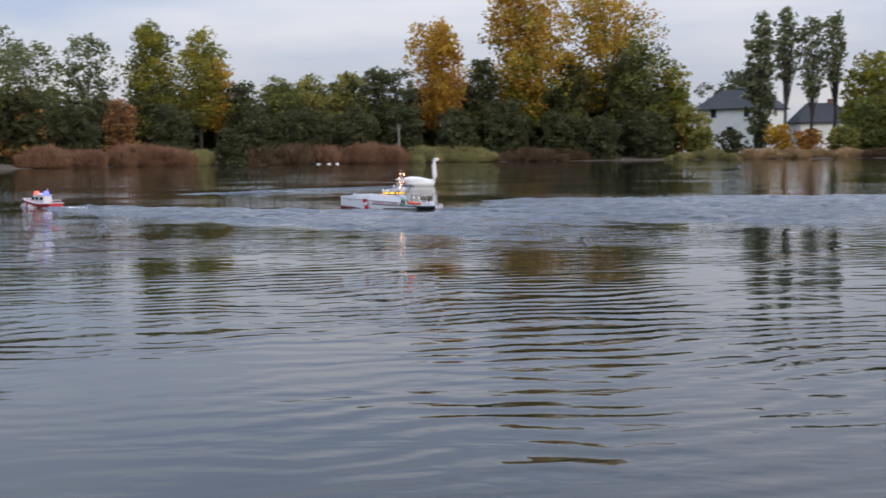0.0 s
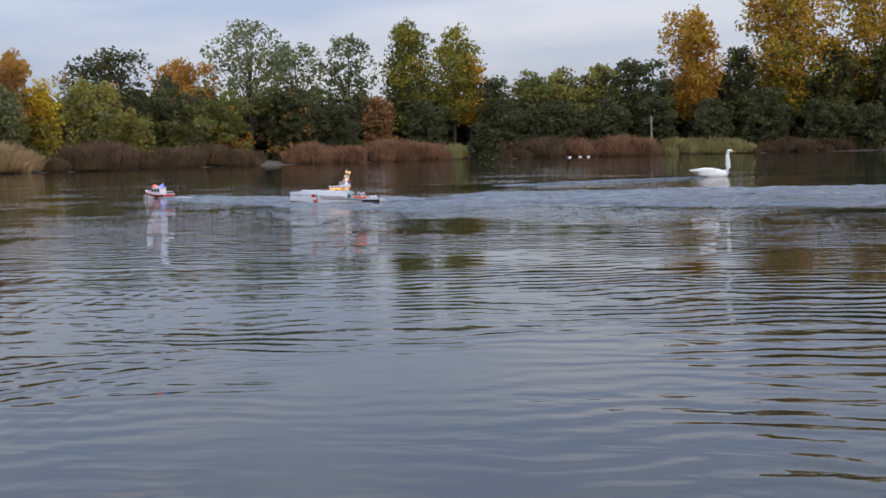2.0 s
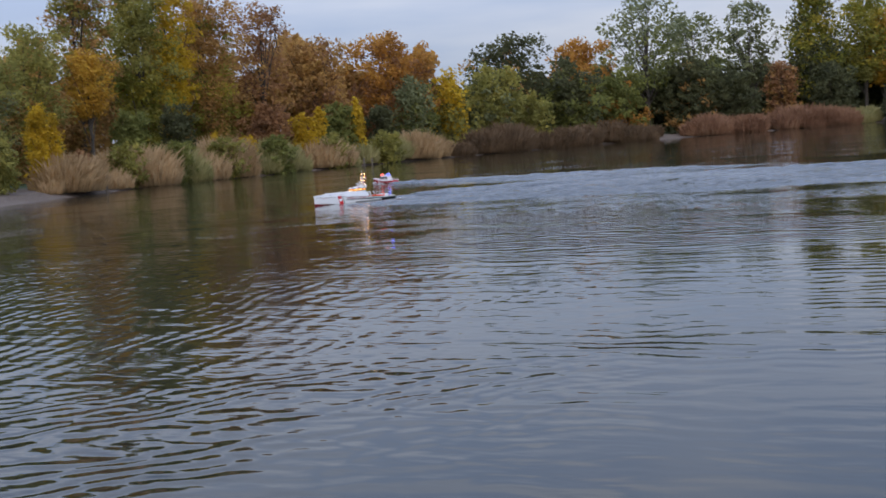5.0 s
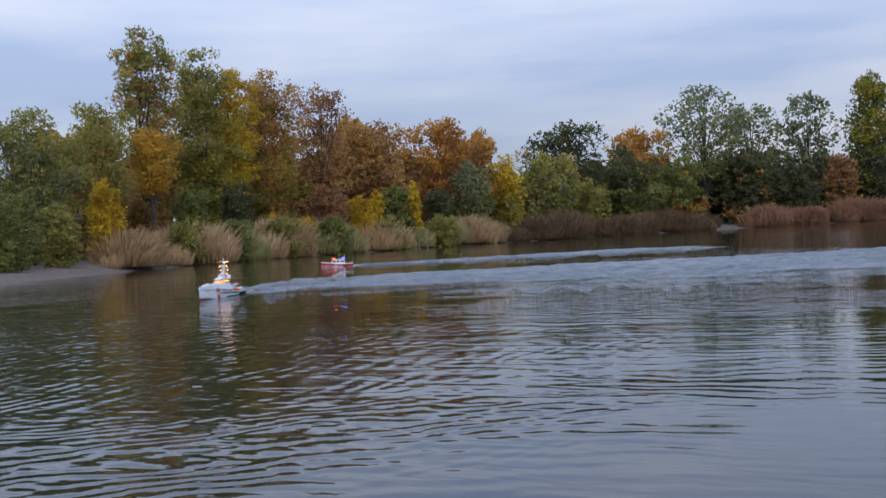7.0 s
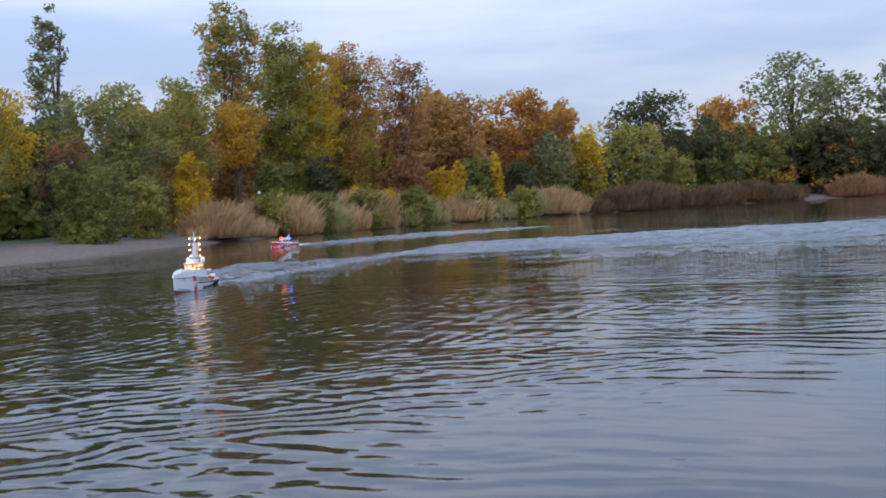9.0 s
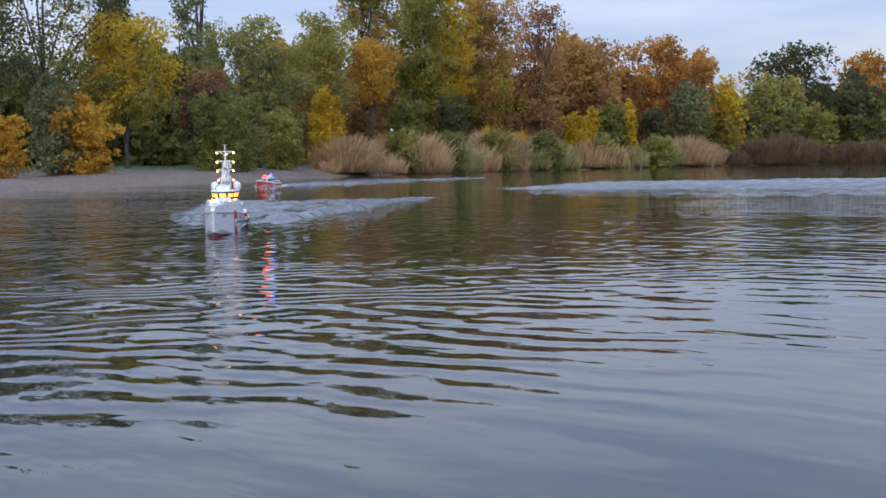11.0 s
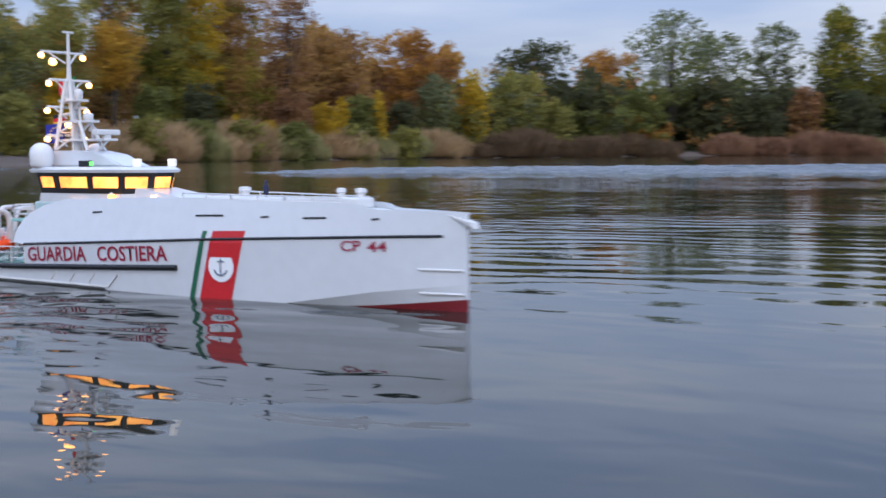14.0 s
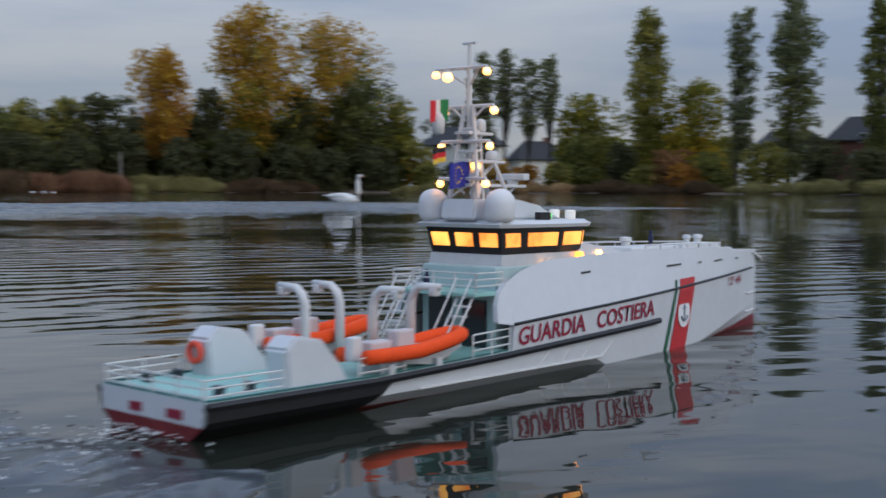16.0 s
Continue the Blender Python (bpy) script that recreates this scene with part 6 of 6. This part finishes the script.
long_wake = trail("broad_wake", 28.0, 5.0, 14.0, "broad band of ruffled water trailing behind the boats", 0.034, 0.0, 420, 90, 3)
boat_wake = trail("boat_wake", 7.5, 0.7, 3.4, "churned wake behind the coast guard boat", 0.032, 1.2, 220, 60, 5)
small_wake = trail("small_wake", 13.0, 0.5, 5.0, "wake of the small red boat", 0.036, 0.0, 220, 50, 8)
swan_wake = trail("swan_wake", 8.6, 0.06, 0.55, "thin line of ripples behind the swan", 0.03, 0.0, 90, 8, 21)
wash = bow_wash("bow_wash", U, 0.52, 0.019, "bow waves along the coast guard boat")
small_wash = bow_wash("small_bow_wash", 0.15, 0.42, 0.16, "bow waves along the small red boat")
boat_foam = foam_patch("stern_foam", 0.30, 0.26, 220, 11, "white foam at the coast guard boat's stern", 0.3)
small_foam = foam_patch("small_stern_foam", 0.9, 0.26, 420, 12, "white foam at the small boat's stern")


def bow_spray():
    """White water thrown up on both sides of the small boat's bow."""
    rng = np.random.default_rng(31)
    count = 420
    u = rng.random(count)
    s = np.where(rng.random(count) < 0.5, -1.0, 1.0)
    x = 0.52 - 0.75 * u
    y = s * (0.03 + 0.24 * u ** 0.7 + 0.03 * rng.normal(size=count))
    zz = 0.01 + 0.07 * rng.random(count) ** 1.5 * np.sin(3.1 * np.clip(u + 0.1, 0, 1))
    c = np.stack([x, y, zz], 1)
    q, f = leaf_cloud(rng, c, np.full(count, 0.012), count * 2, 0.010)
    return tagged(raw("bow_spray", q.tolist(), f.tolist(), FOAM), "white spray at the small red boat's bow", "foam", kind="stuff")


small_spray = bow_spray()

# ---------- what moves ----------
BOAT_PATH = [
    (0.0, pose(-1.797, 20.359, 0, 0.0, 0, 151.0)),
    (0.5, pose(-3.221, 21.090, 0, 0.0, 0, 155.9)),
    (1.0, pose(-4.689, 21.507, 0, 0.0, 0, 161.3)),
    (1.5, pose(-6.236, 21.722, 0, 0.0, 0, 166.9)),
    (2.0, pose(-7.876, 21.848, 0, 0.0, 0, 172.8)),
    (2.5, pose(-9.627, 21.877, 0, 0.0, 0, 179.2)),
    (3.0, pose(-11.381, 21.908, 0, 0.0, 0, 188.0)),
    (3.5, pose(-13.023, 21.763, 0, 0.0, 0, 200.7)),
    (4.0, pose(-14.149, 20.940, 0, 0.0, 0, 216.5)),
    (4.5, pose(-15.219, 20.275, 0, 0.0, 0, 232.6)),
    (7.0, pose(-13.735, 13.088, 0, 0.0, 0, 296.1)),
    (7.5, pose(-12.634, 11.488, 0, 0.0, 0, 301.3)),
    (8.0, pose(-11.790, 10.214, 0, 0.0, 0, 304.6)),
    (8.5, pose(-10.910, 9.007, 0, 0.0, 0, 307.0)),
    (9.0, pose(-10.254, 8.107, 0, 0.0, 0, 309.1)),
    (9.5, pose(-9.501, 7.217, 0, 0.0, 0, 311.4)),
    (10.0, pose(-8.379, 6.094, 0, 0.0, 0, 313.6)),
    (12.5, pose(-4.229, 2.916, 0, -0.8, 0, 333.5)),
    (13.0, pose(-3.146, 2.417, -0.003, -2.5, 0, 337.2)),
    (13.5, pose(-2.157, 2.119, -0.008, -2.1, 0, 346.8)),
    (14.0, pose(-1.205, 1.972, -0.012, -0.3, 0, 357.8)),
    (14.5, pose(-0.370, 1.998, -0.013, 1.0, 0, 371.0)),
    (15.0, pose(0.364, 2.099, -0.013, 2.0, 0, 379.6)),
    (15.5, pose(1.009, 2.409, -0.011, 0.5, 0, 386.6)),
    (16.0, pose(1.570, 2.916, -0.008, 0.0, 0.45, 395.6)),
]

SMALL_PATH = [
    (0.0, -7.6, 21.9, 141), (0.5, -8.9, 23.0, 143), (1.0, -10.1, 24.0, 144), (1.5, -11.4, 25.0, 145), (2.0, -12.7, 25.9, 146), (2.5, -14.1, 26.9, 147), (3.0, -15.6, 28.1, 148),
    (3.5, -17.1, 29.3, 150), (4.0, -18.7, 30.4, 153), (4.5, -20.2, 31.2, 158), (7.0, -25.4, 30.6, 215), (7.5, -25.9, 29.4, 235), (8.0, -26.4, 28.3, 250), (8.5, -26.7, 27.0, 262),
    (9.0, -26.5, 25.3, 274), (9.5, -26.0, 23.3, 283), (10.0, -25.5, 21.4, 288), (12.5, -21.5, 13.9, 312), (13.0, -20.5, 13.0, 318), (13.5, -19.5, 12.2, 322), (14.5, -17.4, 10.7, 326), (16.0, -14.4, 8.7, 328)]
SWAN_PATH = [(0.0, -0.75, 34.6, 5), (0.5, -0.55, 35.5, 3), (1.0, -0.2, 36.1, 2), (1.5, 0.12, 36.5, 1), (2.0, 0.42, 36.8, 0), (2.5, 0.72, 37.0, 0), (3.0, 1.02, 37.1, -2), (13.0, 5.0, 35.2, -15), (15.0, 5.25, 34.9, -38), (15.5, 5.2, 34.7, -40), (16.0, 5.15, 34.6, -42)]


def motions():
    walk(patrol_boat, BOAT_PATH)
    level = []
    for t, m in BOAT_PATH:
        yaw = m.to_euler().z
        level.append((t, Matrix.Translation((m.translation.x, m.translation.y, 0)) @ Matrix.Rotation(yaw, 4, "Z")))
    walk(wash, level)
    stern = [(t, m @ Matrix.Translation((STERN * U, 0, 0))) for t, m in level]
    walk(boat_wake, stern)
    walk(boat_foam, stern)
    early = [(t, m) for t, m in stern if t < 4.8]
    rows = [(t, Matrix.Translation(m.translation + Vector((0.3, 1.2, 0))) @ Matrix.Rotation(radians(172 + 3 * t), 4, "Z")) for t, m in early]
    rest = pose(-16.2, 18.6, 0, 0, 0, 201)
    walk(long_wake, rows + [(5.8, rest), (16.0, rest)])
    small = [(t, pose(x, y, 0, 0, 0, a)) for t, x, y, a in SMALL_PATH]
    walk(fire_boat, small)
    walk(small_wash, [(t, m @ Matrix.Translation((0.4, 0, 0))) for t, m in small])
    walk(small_wake, [(t, m @ Matrix.Translation((-0.35, 0, 0))) for t, m in small])
    walk(small_foam, [(t, m @ Matrix.Translation((-0.35, 0, 0))) for t, m in small])
    walk(small_spray, small)
    walk(swan_wake, [(t, pose(x, y, 0, 0, 0, 46 if t < 4 else 20)) for t, x, y, a in SWAN_PATH])
    walk(swan, [(t, pose(x, y, 0, 0, 0, a)) for t, x, y, a in SWAN_PATH])


motions()
